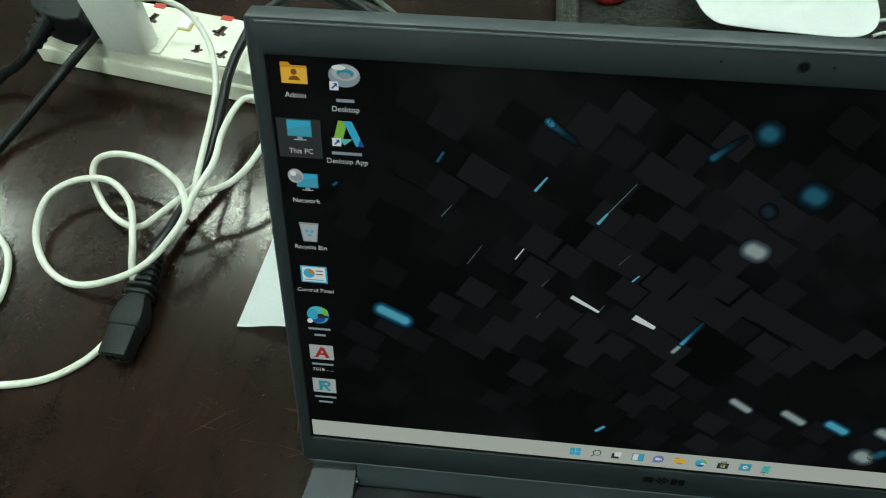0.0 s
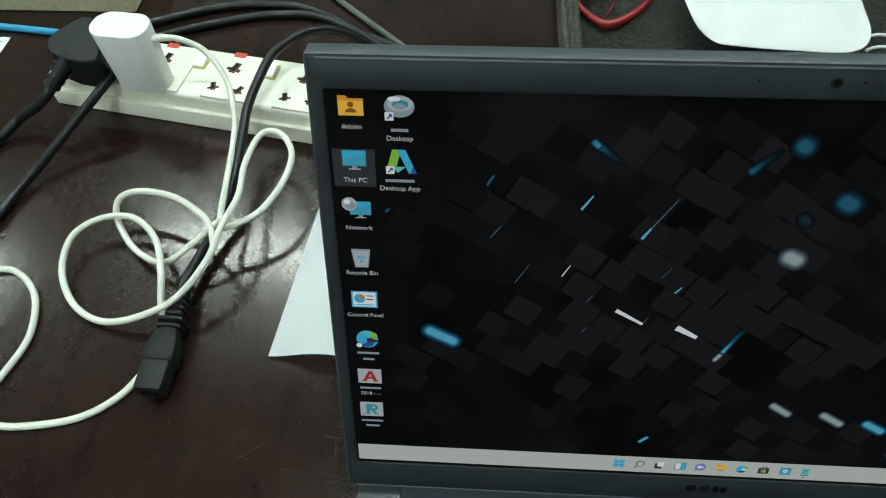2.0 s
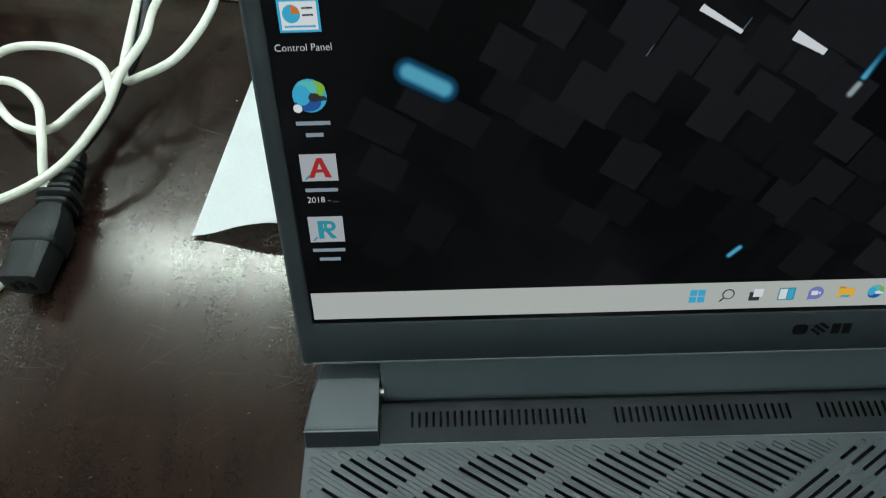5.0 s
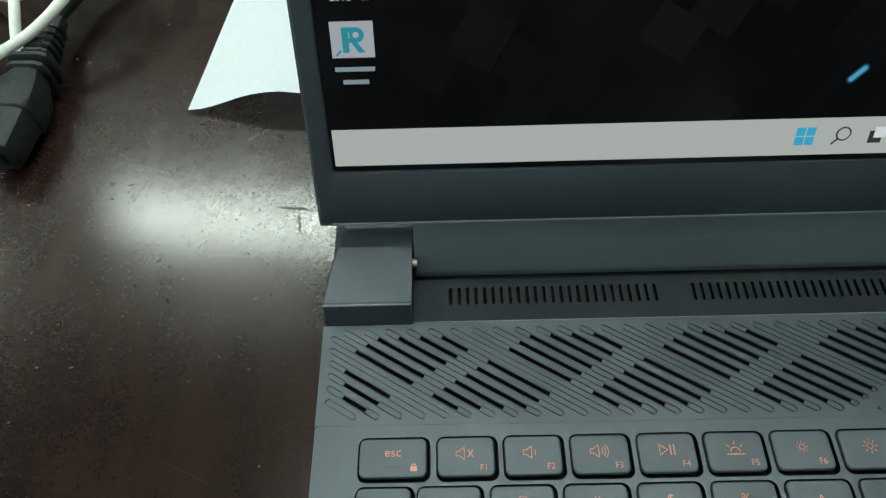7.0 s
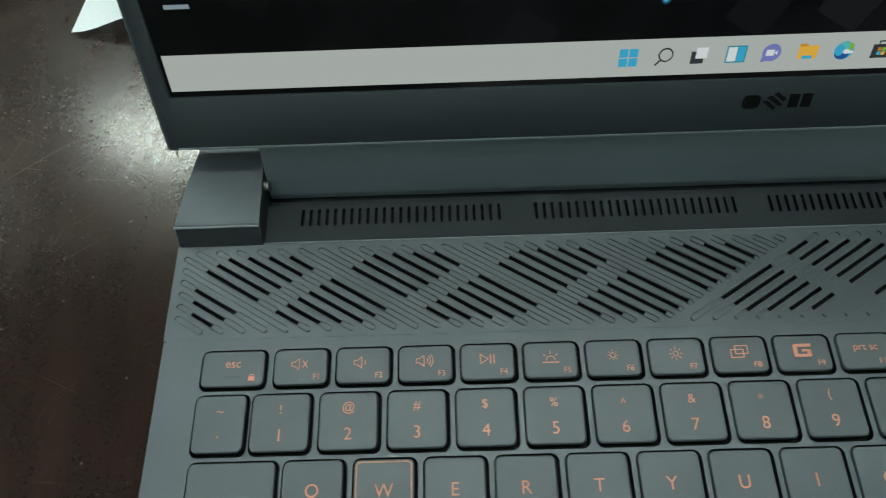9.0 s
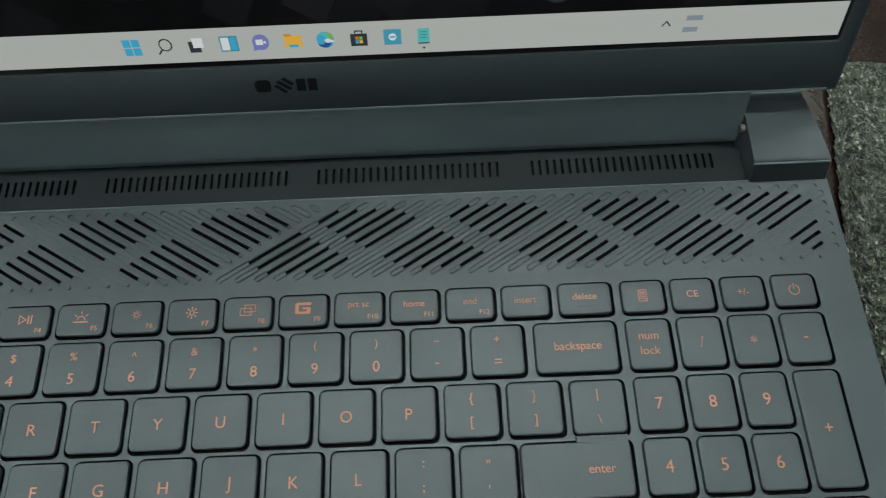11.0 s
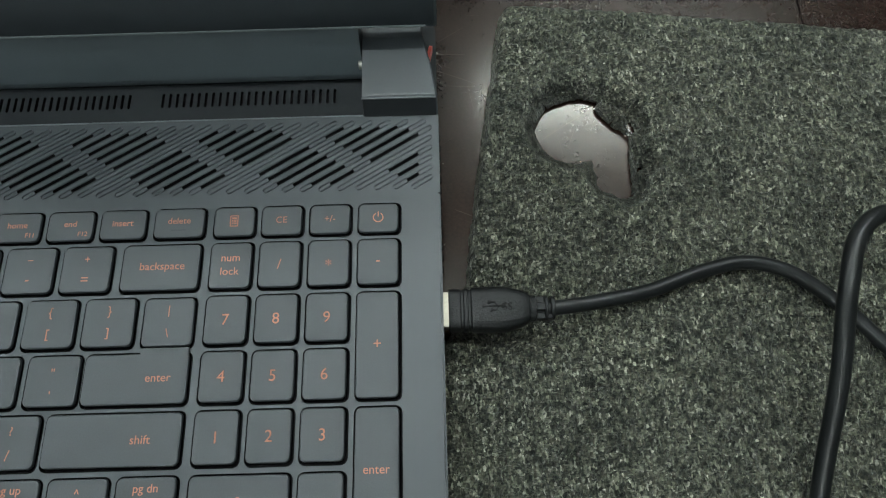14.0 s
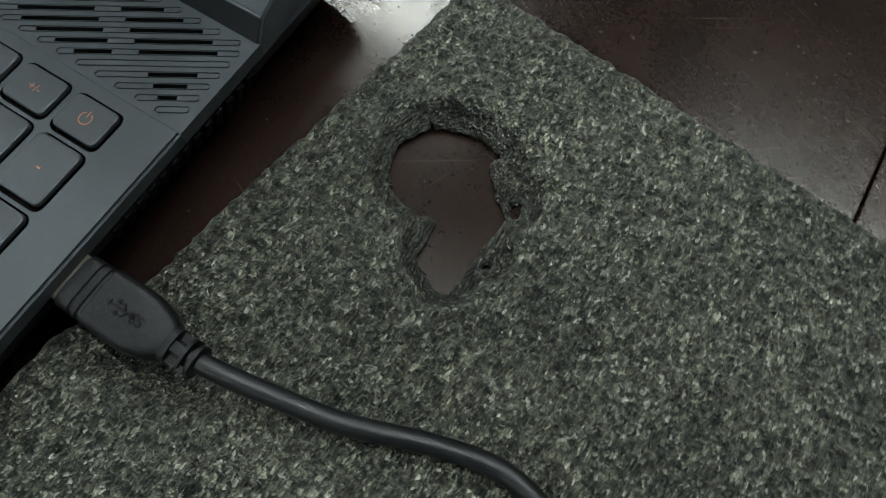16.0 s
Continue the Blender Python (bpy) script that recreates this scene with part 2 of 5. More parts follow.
PAPER = surface("white_paper", (0.88, 0.90, 0.90), 0.65, vary=0.03, grain=700, patch=25, bump=0.15, bump_scale=500)
FABRIC = surface("white_mask_fabric", (0.70, 0.71, 0.70), 0.85, vary=0.03, grain=900, patch=18, bump=0.3, bump_scale=1500)
WOOD = surface("bare_wood", (0.36, 0.22, 0.12), 0.6, vary=0.25, grain=300, patch=50, bump=0.2)
BLUE = surface("blue_cable", (0.025, 0.27, 0.48), 0.4, vary=0.1, bump=0.1)
STRAP = surface("grey_green_strap", (0.10, 0.11, 0.09), 0.8, vary=0.3, grain=900, bump=0.4)
STEEL = surface("nickel", (0.25, 0.25, 0.23), 0.5, metal=1.0, vary=0.1, bump=0.05)
PAINT = surface("room_paint", (0.24, 0.235, 0.22), 0.8, vary=0.05, grain=60, patch=2, bump=0.2, bump_scale=200)
CEILING = surface("ceiling_paint", (0.30, 0.30, 0.29), 0.85, vary=0.04, grain=60, patch=2, bump=0.2, bump_scale=200)
FLOOR = surface("floor_tile", (0.33, 0.31, 0.28), 0.4, vary=0.1, grain=40, patch=3, bump=0.05, bump_scale=100)
DARK_STEEL = surface("painted_steel", (0.03, 0.03, 0.032), 0.45, vary=0.15, bump=0.1)
LED = bpy.data.materials.new("light_diffuser")
LED.use_nodes = True
LED.node_tree.nodes["Principled BSDF"].inputs["Emission Color"].default_value = (0.87, 1.0, 0.96, 1)
LED.node_tree.nodes["Principled BSDF"].inputs["Emission Strength"].default_value = TUBE_GLOW


# ---------------------------------------------------------------- mesh helpers (millimetres in, metres out)
def mesh_of(name, bm, mats, smooth=False):
    me = bpy.data.meshes.new(name)
    bm.to_mesh(me)
    bm.free()
    for m in (mats if isinstance(mats, (list, tuple)) else [mats]):
        me.materials.append(m)
    if smooth:
        me.polygons.foreach_set("use_smooth", [True] * len(me.polygons))
        me.set_sharp_from_angle(angle=radians(38))
    return me


def part(name, bm, material, parent=None, label="", smooth=False, m=None):
    me = bm if isinstance(bm, bpy.types.Mesh) else mesh_of(name, bm, material, smooth)
    ob = new(name, me)
    if parent:
        ob.parent = parent
    if m is not None:
        ob.matrix_basis = m
    return tagged(ob, label)


def at(x, y, z, rx=0, ry=0, rz=0):
    return pose(x * MM, y * MM, z * MM, rx, ry, rz)


def box(x0, x1, y0, y1, z0, z1, bevel=0.0, bm=None, segs=2, mi=0):
    bm2 = bmesh.new()
    bmesh.ops.create_cube(bm2, size=1.0)
    for v in bm2.verts:
        v.co = Vector(((x0 + x1) / 2 + v.co.x * (x1 - x0), (y0 + y1) / 2 + v.co.y * (y1 - y0), (z0 + z1) / 2 + v.co.z * (z1 - z0))) * MM
    if bevel:
        bmesh.ops.bevel(bm2, geom=bm2.edges[:], offset=bevel * MM, segments=segs, profile=0.6, affect="EDGES")
    for f in bm2.faces:
        f.material_index = mi
    if bm is None:
        return bm2
    me = bpy.data.meshes.new("tmp")
    bm2.to_mesh(me)
    bm2.free()
    bm.from_mesh(me)
    bpy.data.meshes.remove(me)
    return bm


def outline(w, d, r, n=5, cx=0.0, cy=0.0):
    """A rectangle w by d with corners of radius r, anticlockwise."""
    pts = []
    for sx, sy, a0 in ((1, 1, 0), (-1, 1, 90), (-1, -1, 180), (1, -1, 270)):
        for i in range(n + 1):
            a = radians(a0 + 90 * i / n)
            pts.append((cx + sx * (w / 2 - r) + r * math.cos(a), cy + sy * (d / 2 - r) + r * math.sin(a)))
    return pts


def loft(rings, bm=None, caps=(True, True), mi=0):
    """Joins rings of points (same count, each with its x, y, z) into a skin."""
    bm = bm or bmesh.new()
    vs = [[bm.verts.new(Vector(p) * MM) for p in ring] for ring in rings]
    n = len(vs[0])
    fs = []
    for a, b in zip(vs, vs[1:]):
        for i in range(n):
            fs.append(bm.faces.new((a[i], a[(i + 1) % n], b[(i + 1) % n], b[i])))
    if caps[0]:
        fs.append(bm.faces.new(vs[0][::-1]))
    if caps[1]:
        fs.append(bm.faces.new(vs[-1]))
    for f in fs:
        f.material_index = mi
    return bm


def slab(pts, z0, z1, bm=None, mi=0, lip=0.0):
    """A prism over an outline, with its upper edge rounded by lip."""
    cx, cy = sum(p[0] for p in pts) / len(pts), sum(p[1] for p in pts) / len(pts)
    rings = [[(x, y, z0) for x, y in pts], [(x, y, z1 - lip) for x, y in pts]]
    if lip:
        for k in (0.35, 1.0):
            dx = lip * k
            ring = []
            n = len(pts)
            for i, (x, y) in enumerate(pts):
                (xa, ya), (xb, yb) = pts[i - 1], pts[(i + 1) % n]
                tx, ty = xb - xa, yb - ya
                le = math.hypot(tx, ty) or 1
                ring.append((x - ty / le * dx, y + tx / le * dx, z1 - lip * (1 - math.sqrt(max(0, 1 - (1 - k) ** 2)))))
            rings.append(ring)
    return loft(rings, bm, mi=mi)


def tube(points, radius, sides=14, steps=6, bm=None):
    """A cord through the points, smoothed by a Catmull-Rom spline."""
    p = [Vector(q) for q in points]
    p = [p[0] * 2 - p[1]] + p + [p[-1] * 2 - p[-2]]
    path = []
    for i in range(1, len(p) - 2):
        a, b, c, d = p[i - 1:i + 3]
        for k in range(steps):
            t = k / steps
            path.append(0.5 * ((2 * b) + (c - a) * t + (2 * a - 5 * b + 4 * c - d) * t * t + (3 * b - a - 3 * c + d) * t ** 3))
    path.append(p[-2])
    up = Vector((0, 0, 1))
    rings = []
    side = None
    for i, q in enumerate(path):
        tan = (path[min(i + 1, len(path) - 1)] - path[max(i - 1, 0)]).normalized()
        if side is None:
            side = tan.cross(up).normalized() if abs(tan.z) < 0.95 else Vector((1, 0, 0))
        side = (side - tan * side.dot(tan)).normalized()
        nor = side.cross(tan)
        r = radius(i / (len(path) - 1)) if callable(radius) else radius
        rings.append([tuple(q + side * (r * math.cos(2 * math.pi * k / sides)) + nor * (r * math.sin(2 * math.pi * k / sides))) for k in range(sides)])
    return loft(rings, bm)


LETTERS = {}


def lettering(text, size, bold):
    """The built-in font as a thin flat mesh, centred on its middle."""
    key = (text, size, bold)
    if key not in LETTERS:
        cu = bpy.data.curves.new("lettering", "FONT")
        cu.body, cu.size, cu.extrude = text, size * MM, 0.02 * MM
        cu.resolution_u, cu.offset = 4, bold * MM
        ob = bpy.data.objects.new("lettering", cu)
        me = bpy.data.meshes.new_from_object(ob)
        bpy.data.objects.remove(ob)
        bpy.data.curves.remove(cu)
        co = np.zeros(len(me.vertices) * 3)
        me.vertices.foreach_get("co", co)
        co = co.reshape(-1, 3)
        co[:, :2] -= (co[:, :2].min(0) + co[:, :2].max(0)) / 2
        me.vertices.foreach_set("co", co.ravel())
        me.materials.clear()
        LETTERS[key] = me
    return LETTERS[key]


def letters(text, size, mat, bold=0.012):
    me = lettering(text, size, bold).copy()
    me.materials.append(mat)
    return me


def flat(pts, z, bm=None, mi=0):
    bm = bm or bmesh.new()
    f = bm.faces.new([bm.verts.new(Vector((x, y, z)) * MM) for x, y in pts])
    f.material_index = mi
    if f.calc_area() and f.normal.z < 0:
        f.normal_flip()
    return bm


def rect(x0, x1, y0, y1):
    return [(x0, y0), (x1, y0), (x1, y1), (x0, y1)]


def disc(cx, cy, rx, ry=None, n=20, a0=0, a1=360):
    ry = ry or rx
    full = abs(a1 - a0) >= 360
    k = n if full else n + 1
    return [(cx + rx * math.cos(radians(a0 + (a1 - a0) * i / n)), cy + ry * math.sin(radians(a0 + (a1 - a0) * i / n))) for i in range(k)]


def carve(bm, cutters, mats):
    """Takes the cutters' volumes out of the body, one after the other."""
    body = bpy.data.objects.new("carving", mesh_of("carving", bm, mats))
    scene.collection.objects.link(body)
    gone = [body]
    for c in cutters:
        bmesh.ops.recalc_face_normals(c, faces=c.faces)
        k = bpy.data.objects.new("cutter", mesh_of("cutter", c, mats))
        scene.collection.objects.link(k)
        gone.append(k)
        md = body.modifiers.new("cut", "BOOLEAN")
        md.operation, md.solver, md.object = "DIFFERENCE", "EXACT", k
    bpy.context.view_layer.update()
    me = bpy.data.meshes.new_from_object(body.evaluated_get(bpy.context.evaluated_depsgraph_get()))
    for o in gone:
        bpy.data.objects.remove(o)
    return me


# ---------------------------------------------------------------- the room
def structure(name, bm, mat, label):
    return tagged(part(name, bm, mat), label, name.split("_")[0], kind="structure")


# unseen room shell, made up; wall and ceiling paint darkened to limit bounced light
RX0, RX1, RY0, RY1, RZ0, RZ1 = -4200, 3600, -2800, 3600, -750, 2690
structure("floor", box(RX0, RX1, RY0, RY1, RZ0 - 100, RZ0), FLOOR, "grey tiled office floor under the desks")
structure("ceiling", box(RX0, RX1, RY0, RY1, RZ1, RZ1 + 100), CEILING, "painted ceiling with fluorescent battens")
structure("wall_north", box(RX0, RX1, RY1, RY1 + 120, RZ0 - 100, RZ1 + 100), PAINT, "plain grey painted wall, unseen, kept dark to limit bounced light")
structure("wall_south", box(RX0, RX1, RY0 - 120, RY0, RZ0 - 100, RZ1 + 100), PAINT, "plain grey painted wall, unseen, kept dark to limit bounced light")
structure("wall_west", box(RX0 - 120, RX0, RY0 - 120, RY1 + 120, RZ0 - 100, RZ1 + 100), PAINT, "plain grey painted wall, unseen, kept dark to limit bounced light")
structure("wall_east", box(RX1, RX1 + 120, RY0 - 120, RY1 + 120, RZ0 - 100, RZ1 + 100), PAINT, "plain grey painted wall, unseen, kept dark to limit bounced light")


def tube_light():
    """A batten with one bare tube, hung under the ceiling."""
    e = tagged(new("tube_light"), "white ceiling batten with one bare fluorescent tube, switched on; three of six added as fill", "light", "ceiling tube lights")
    part("batten", box(-620, 620, -32, 32, -48, -1, 4), WHITE_PLASTIC, e)
    for x in (-598, 598):
        part("lamp_holder", box(x - 9, x + 9, -15, 15, -96, -46, 4), WHITE_PLASTIC, e)
    part("tube", tube([(-588, 0, -76), (0, 0, -76), (588, 0, -76)], 19, 16, 1), LED, e, smooth=True)
    return e


# first three follow the desk's reflections; last three are added, unseen fill lamps
LIGHTS = [(-1060, 1900), (1220, 1690), (-3080, 1800), (-2400, -650), (300, 300), (-650, -2500)]
lamp = tube_light()
lamp.matrix_basis = at(*LIGHTS[0], RZ1, 0, 0, -5)
for x, y in LIGHTS[1:]:
    copy_thing(lamp, at(x, y, RZ1, 0, 0, -5))


# ---------------------------------------------------------------- the two desks
def desk(x0, x1, y0, y1, label):
    d = tagged(new("desk"), label, "desk", "desks pushed together")
    part("tabletop", box(x0, x1, y0, y1, -25, 0, 0.35), DESK, d)
    part("apron", box(x0 + 40, x1 - 40, y1 - 60, y1 - 42, -325, -25.5, 1), DESK, d)
    for x in (x0 + 30, x1 - 70):
        for y in (y0 + 30, y1 - 100):
            part("leg", box(x, x + 40, y, y + 40, -750, -25.5, 2), DARK_STEEL, d)
    return d


main_desk = desk(-1100, 521.0, -420, 860, "dark brown laminate desk with scuffs, scratches and dust")
desk(521.7, 1700, -420, 860, "dark brown laminate desk pushed against the other desk")


GOUGES = [(-24, 53, -9, 51, 1.5), (-14, 51, -12, 37, 1.0), (-23, 31, -2, 27, 0.5), (-18, 23, 0, 30, 0.5), (-78, 31, -53, 50, 0.6), (-73, 38, -60, 36, 0.5)]
GOUGE = surface("gouged_laminate", (0.045, 0.032, 0.024), 0.8, vary=0.3, grain=1500, bump=0.3, spec=0.15)
for xa, ya, xb, yb, wide in GOUGES:
    le = math.hypot(xb - xa, yb - ya)
    q = [(-le / 2, 0), (-le * 0.2, -wide * 0.5), (le * 0.25, -wide * 0.35), (le / 2, 0), (le * 0.2, wide * 0.4), (-le * 0.3, wide * 0.3)]
    part("gouge", slab(q, 0.0, 0.05), GOUGE, main_desk, "shallow gouge worn through the gloss", m=at((xa + xb) / 2, (ya + yb) / 2, 0, 0, 0, math.degrees(math.atan2(yb - ya, xb - xa))))


# ---------------------------------------------------------------- laptop
laptop = tagged(new("laptop"), "open dark grey gaming laptop with orange key lettering, switched on", "laptop")
XL, XR, XM = 4.5, 367.7, 186.1
DECK, PANEL = 24.0, 23.75
KEY_TOP = 24.7


def base_shell():
    """The lower case: sides lean in towards the desk."""
    def ring(z, dx, y0, y1, r):
        return [(x, y, z) for x, y in outline(XR - XL - 2 * dx, y1 - y0, r, 4, XM, (y0 + y1) / 2)]
    return loft([ring(4, 11, -216, 26, 8), ring(6.5, 6.5, -220, 31, 8), ring(14, 2.2, -224, 34, 6), ring(19.2, 0.4, -225, 34, 4), ring(19.4, 0.3, -225, 34, 4)])


part("base_case", base_shell(), SHELL_DARK, laptop, "dark lower case with leaning sides", smooth=True)
for fx, fy in ((40, -195), (332, -195), (40, 10), (332, 10)):
    part("rubber_foot", box(fx - 18, fx + 18, fy - 4, fy + 4, 0, 5.4, 1), RUBBER, laptop)

# keys: text, centre x, width; one row after another
U = 19.0
Y_FN, Y_NUM, Y_Q, Y_A, Y_Z, Y_SP = -49.4, -65.0, -83.3, -101.5, -119.8, -138.6
KEYBOARD = []


def key(x, y, w, d, *legends):
    KEYBOARD.append((x, y, w, d, legends))


FN = ["mute", "vol1", "vol3", "play", "light", "sun0", "sun1", "proj", "mark", "prt sc", "home", "end"]
key(26.4, Y_FN, 18.0, 10.3, ("esc", 0, 1.1, 3.2), ("_", 0, -2.4, 5), ("lock", 5.6, -2.6, 2))
for i, f in enumerate(FN):
    key(46.0 + 17.86 * i, Y_FN, 15.2, 10.3, (f, 0, 0.8, 2.7), ("F%d" % (i + 1), 4.6, -2.9, 2.1))
key(260.3, Y_FN, 15.0, 10.3, ("insert", 0, 0.4, 2.8))
key(279.4, Y_FN, 16.6, 10.3, ("delete", 0, 0.8, 2.8), ("_", 0, -2.6, 4))
NPX = [297.9, 314.0, 330.2, 346.6]
for x, s in zip(NPX, ("calc", "CE", "+/-", "power")):
    key(x, Y_FN, 13.4, 10.3, (s, 0, 0.2, 2.9))
key(24.2, Y_NUM, 14.2, 15.6, ("~", 0, 3.3, 3.4), ("`", 0, -3.6, 4.0))
for i, (a, b) in enumerate(zip("!@#$%^&*()_+", "1234567890-=")):
    key(41.3 + U * i, Y_NUM, 16.2, 15.6, ("\u2013" if a == "_" else a, 0, 3.6, 3.2), (b, 0, -3.4, 4.3))
key(274.8, Y_NUM, 25.4, 15.6, ("backspace", 0.6, 0, 3.3))
key(NPX[0], Y_NUM, 13.4, 15.6, ("num", 0, 2.3, 3.3), ("lock ", 0, -2.0, 3.3))
for x, s in zip(NPX[1:], "/*-"):
    key(x, Y_NUM, 13.4, 15.6, (s, 0, 0, 4.4))
key(29.2, Y_Q, 23.6, 15.6, ("tab", -5, -2.4, 3.3))
for i, s in enumerate("QWERTYUIOP"):
    key(51.3 + U * i, Y_Q, 16.2, 15.6, (s, 0, -0.2, 4.4))
key(51.3 + U * 10, Y_Q, 16.2, 15.6, ("{", 0, 3.5, 3.6), ("[", 0, -3.6, 3.6))
key(51.3 + U * 11, Y_Q, 16.2, 15.6, ("}", 0, 3.5, 3.6), ("]", 0, -3.6, 3.6))
key(279.4, Y_Q - 0.3, 16.0, 15.6, ("|", 0, 3.5, 3.6), ("\\", 0, -3.6, 3.6))
for row, txt in ((Y_Q, "789"), (Y_A, "456"), (Y_Z, "123")):
    for x, s in zip(NPX, txt):
        key(x, row, 13.4, 15.6, (s, 0, 0, 4.6))
key(NPX[3], (Y_Q + Y_A) / 2, 13.4, 33.8, ("+", 0, 0, 4.4))
key(NPX[3], (Y_Z + Y_SP) / 2, 13.4, 34.2, ("enter", 0, -1.2, 3.3))
key(31.0, Y_A, 27.2, 15.6, ("caps lock", -3, -2.4, 3.3))
for i, s in enumerate("ASDFGHJKL"):
    key(55.2 + U * i, Y_A, 16.2, 15.6, (s, 0, -0.2, 4.4))
key(55.2 + U * 9, Y_A, 16.2, 15.6, (":", 0, 3.4, 3.6), (";", 0, -3.6, 3.6))
key(55.2 + U * 10, Y_A, 16.2, 15.6, ("\"", 0, 3.4, 3.6), ("'", 0, -3.6, 3.6))
key(271.2, Y_A, 32.4, 15.6, ("enter", 7.2, 0, 3.3))
key(35.4, Y_Z, 36.0, 15.6, ("shift", -8, -2.4, 3.3))
for i, s in enumerate("ZXCVBNM"):
    key(64.7 + U * i, Y_Z, 16.2, 15.6, (s, 0, -0.2, 4.4))
for i, (a, b) in enumerate(zip("<>?", ",./")):
    key(64.7 + U * (7 + i), Y_Z, 16.2, 15.6, (a, 0, 3.5, 3.4), (b, 0, -3.6, 4.0))
key(266.6, Y_Z, 41.4, 15.6, ("shift", 8.6, 0, 3.3))
x = 17.4
for s, w in (("ctrl", 22.0), ("fn", 16.2), ("", 16.2), ("alt", 16.2), ("", 87.0), ("alt", 16.2), ("ctrl", 20.0)):
    key(x + w / 2, Y_SP, w, 15.6, *([(s, 0, 0, 3.3)] if s else []))
    x += w + 2.7
for i, (s, q) in enumerate((("pg up", "<"), ("^", "v"), ("pg dn", ">"))):
    key(238.0 + 20.3 * i, Y_SP + 4.4, 17.6, 6.9, (s, 0, 0, 3.1))
    key(238.0 + 20.3 * i, Y_SP - 4.4, 17.6, 6.9, (q, 0, 0, 2.6))
key((NPX[0] + NPX[1]) / 2, Y_SP, 29.6, 15.6, ("0", 0, 0, 4.6))
key(NPX[2], Y_SP, 13.4, 15.6, (".", 0, 0, 4.6))

# the keyboard deck with a well round each key
wells = bmesh.new()
for x, y, w, d, _ in KEYBOARD:
    # set off right and forward; black faces carry the shade beside each cap
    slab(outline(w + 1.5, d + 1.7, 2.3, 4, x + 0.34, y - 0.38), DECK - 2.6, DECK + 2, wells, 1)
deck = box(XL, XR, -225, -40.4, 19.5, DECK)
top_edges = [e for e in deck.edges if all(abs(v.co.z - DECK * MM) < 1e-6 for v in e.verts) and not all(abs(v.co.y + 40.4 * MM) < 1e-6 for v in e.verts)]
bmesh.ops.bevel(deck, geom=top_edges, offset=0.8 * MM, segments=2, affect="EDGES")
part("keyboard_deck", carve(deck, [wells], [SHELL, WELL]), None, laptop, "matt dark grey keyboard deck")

# the slanted cooling slots behind the keys
SL = 0.61
Y_TOP, Y_BOT = -11.6, -38.3


def slot(xa, ya, xb, yb, w, z0, z1, bm, mi, n=3, round_ends=True):
    a = math.atan2(yb - ya, xb - xa)
    le = math.hypot(xb - xa, yb - ya)
    pts = outline(le, w, w / 2 * (0.98 if round_ends else 0.2), n)
    ca, sa = math.cos(a), math.sin(a)
    mx, my = (xa + xb) / 2, (ya + yb) / 2
    slab([(mx + px * ca - py * sa, my + px * sa + py * ca) for px, py in pts], z0, z1, bm, mi)


def slot_outline(xa, ya, xb, yb, w, bm):
    """A thin moulded line all round a slot."""
    a, le = math.atan2(yb - ya, xb - xa), math.hypot(xb - xa, yb - ya)
    turn = lambda pts: [((xa + xb) / 2 + px * math.cos(a) - py * math.sin(a), (ya + yb) / 2 + px * math.sin(a) + py * math.cos(a)) for px, py in pts]
    out, inn = turn(outline(le, w, w / 2 * 0.98, 3)), turn(outline(le - 0.64, w - 0.64, (w - 0.64) / 2 * 0.98, 3))
    rows = [[bm.verts.new(Vector((x, y, z)) * MM) for x, y in pts] for pts, z in ((out, PANEL - 0.4), (out, PANEL + 1), (inn, PANEL + 1), (inn, PANEL - 0.4))]
    for p, q in zip(rows, rows[1:] + rows[:1]):
        for i in range(len(p)):
            bm.faces.new((p[i], p[(i + 1) % len(p)], q[(i + 1) % len(p)], q[i]))


# the holes get black faces that stand in for the shade in them
grooves, holes = bmesh.new(), bmesh.new()


def cut_slot(direction, x_ref, bands, closed, lo, hi):
    """One slot of the pattern; direction -1 falls to the right from the top edge, +1 rises to the right from the bottom edge."""
    y_ref = Y_TOP if direction < 0 else Y_BOT
    at_x = lambda x: y_ref + direction * (x - x_ref) * SL
    xa, xb = max(lo(direction, x_ref), x_ref), min(hi(direction, x_ref), x_ref + (Y_TOP - Y_BOT) / SL)
    if xb - xa < 2.6:
        return
    slot_outline(xa, at_x(xa), xb, at_x(xb), 2.0, grooves)
    if closed:
        return
    for b0, b1 in bands:
        # crossing of the slot with the band's two edges
        s0 = (x_ref + b0) / 2
        s1 = (x_ref + b1) / 2
        p, q = max(s0, xa + 1.2, 11.8), min(s1, xb - 1.2, 360.4)
        top, bottom = -14.0, -36.0
        if direction < 0:
            p, q = max(p, x_ref + (y_ref - top) / SL), min(q, x_ref + (y_ref - bottom) / SL)
        else:
            p, q = max(p, x_ref + (bottom - y_ref) / SL), min(q, x_ref + (top - y_ref) / SL)
        if q - p > 2.0:
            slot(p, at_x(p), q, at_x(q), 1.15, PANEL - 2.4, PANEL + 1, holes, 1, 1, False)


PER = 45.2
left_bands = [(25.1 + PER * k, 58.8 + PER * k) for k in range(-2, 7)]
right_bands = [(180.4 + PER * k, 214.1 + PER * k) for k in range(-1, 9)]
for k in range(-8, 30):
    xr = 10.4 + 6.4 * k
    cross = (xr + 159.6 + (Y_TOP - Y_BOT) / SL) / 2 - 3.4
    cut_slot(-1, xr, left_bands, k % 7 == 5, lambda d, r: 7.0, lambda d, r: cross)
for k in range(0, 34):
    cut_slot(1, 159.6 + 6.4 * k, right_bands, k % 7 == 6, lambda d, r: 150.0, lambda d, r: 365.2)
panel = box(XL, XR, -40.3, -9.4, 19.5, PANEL)
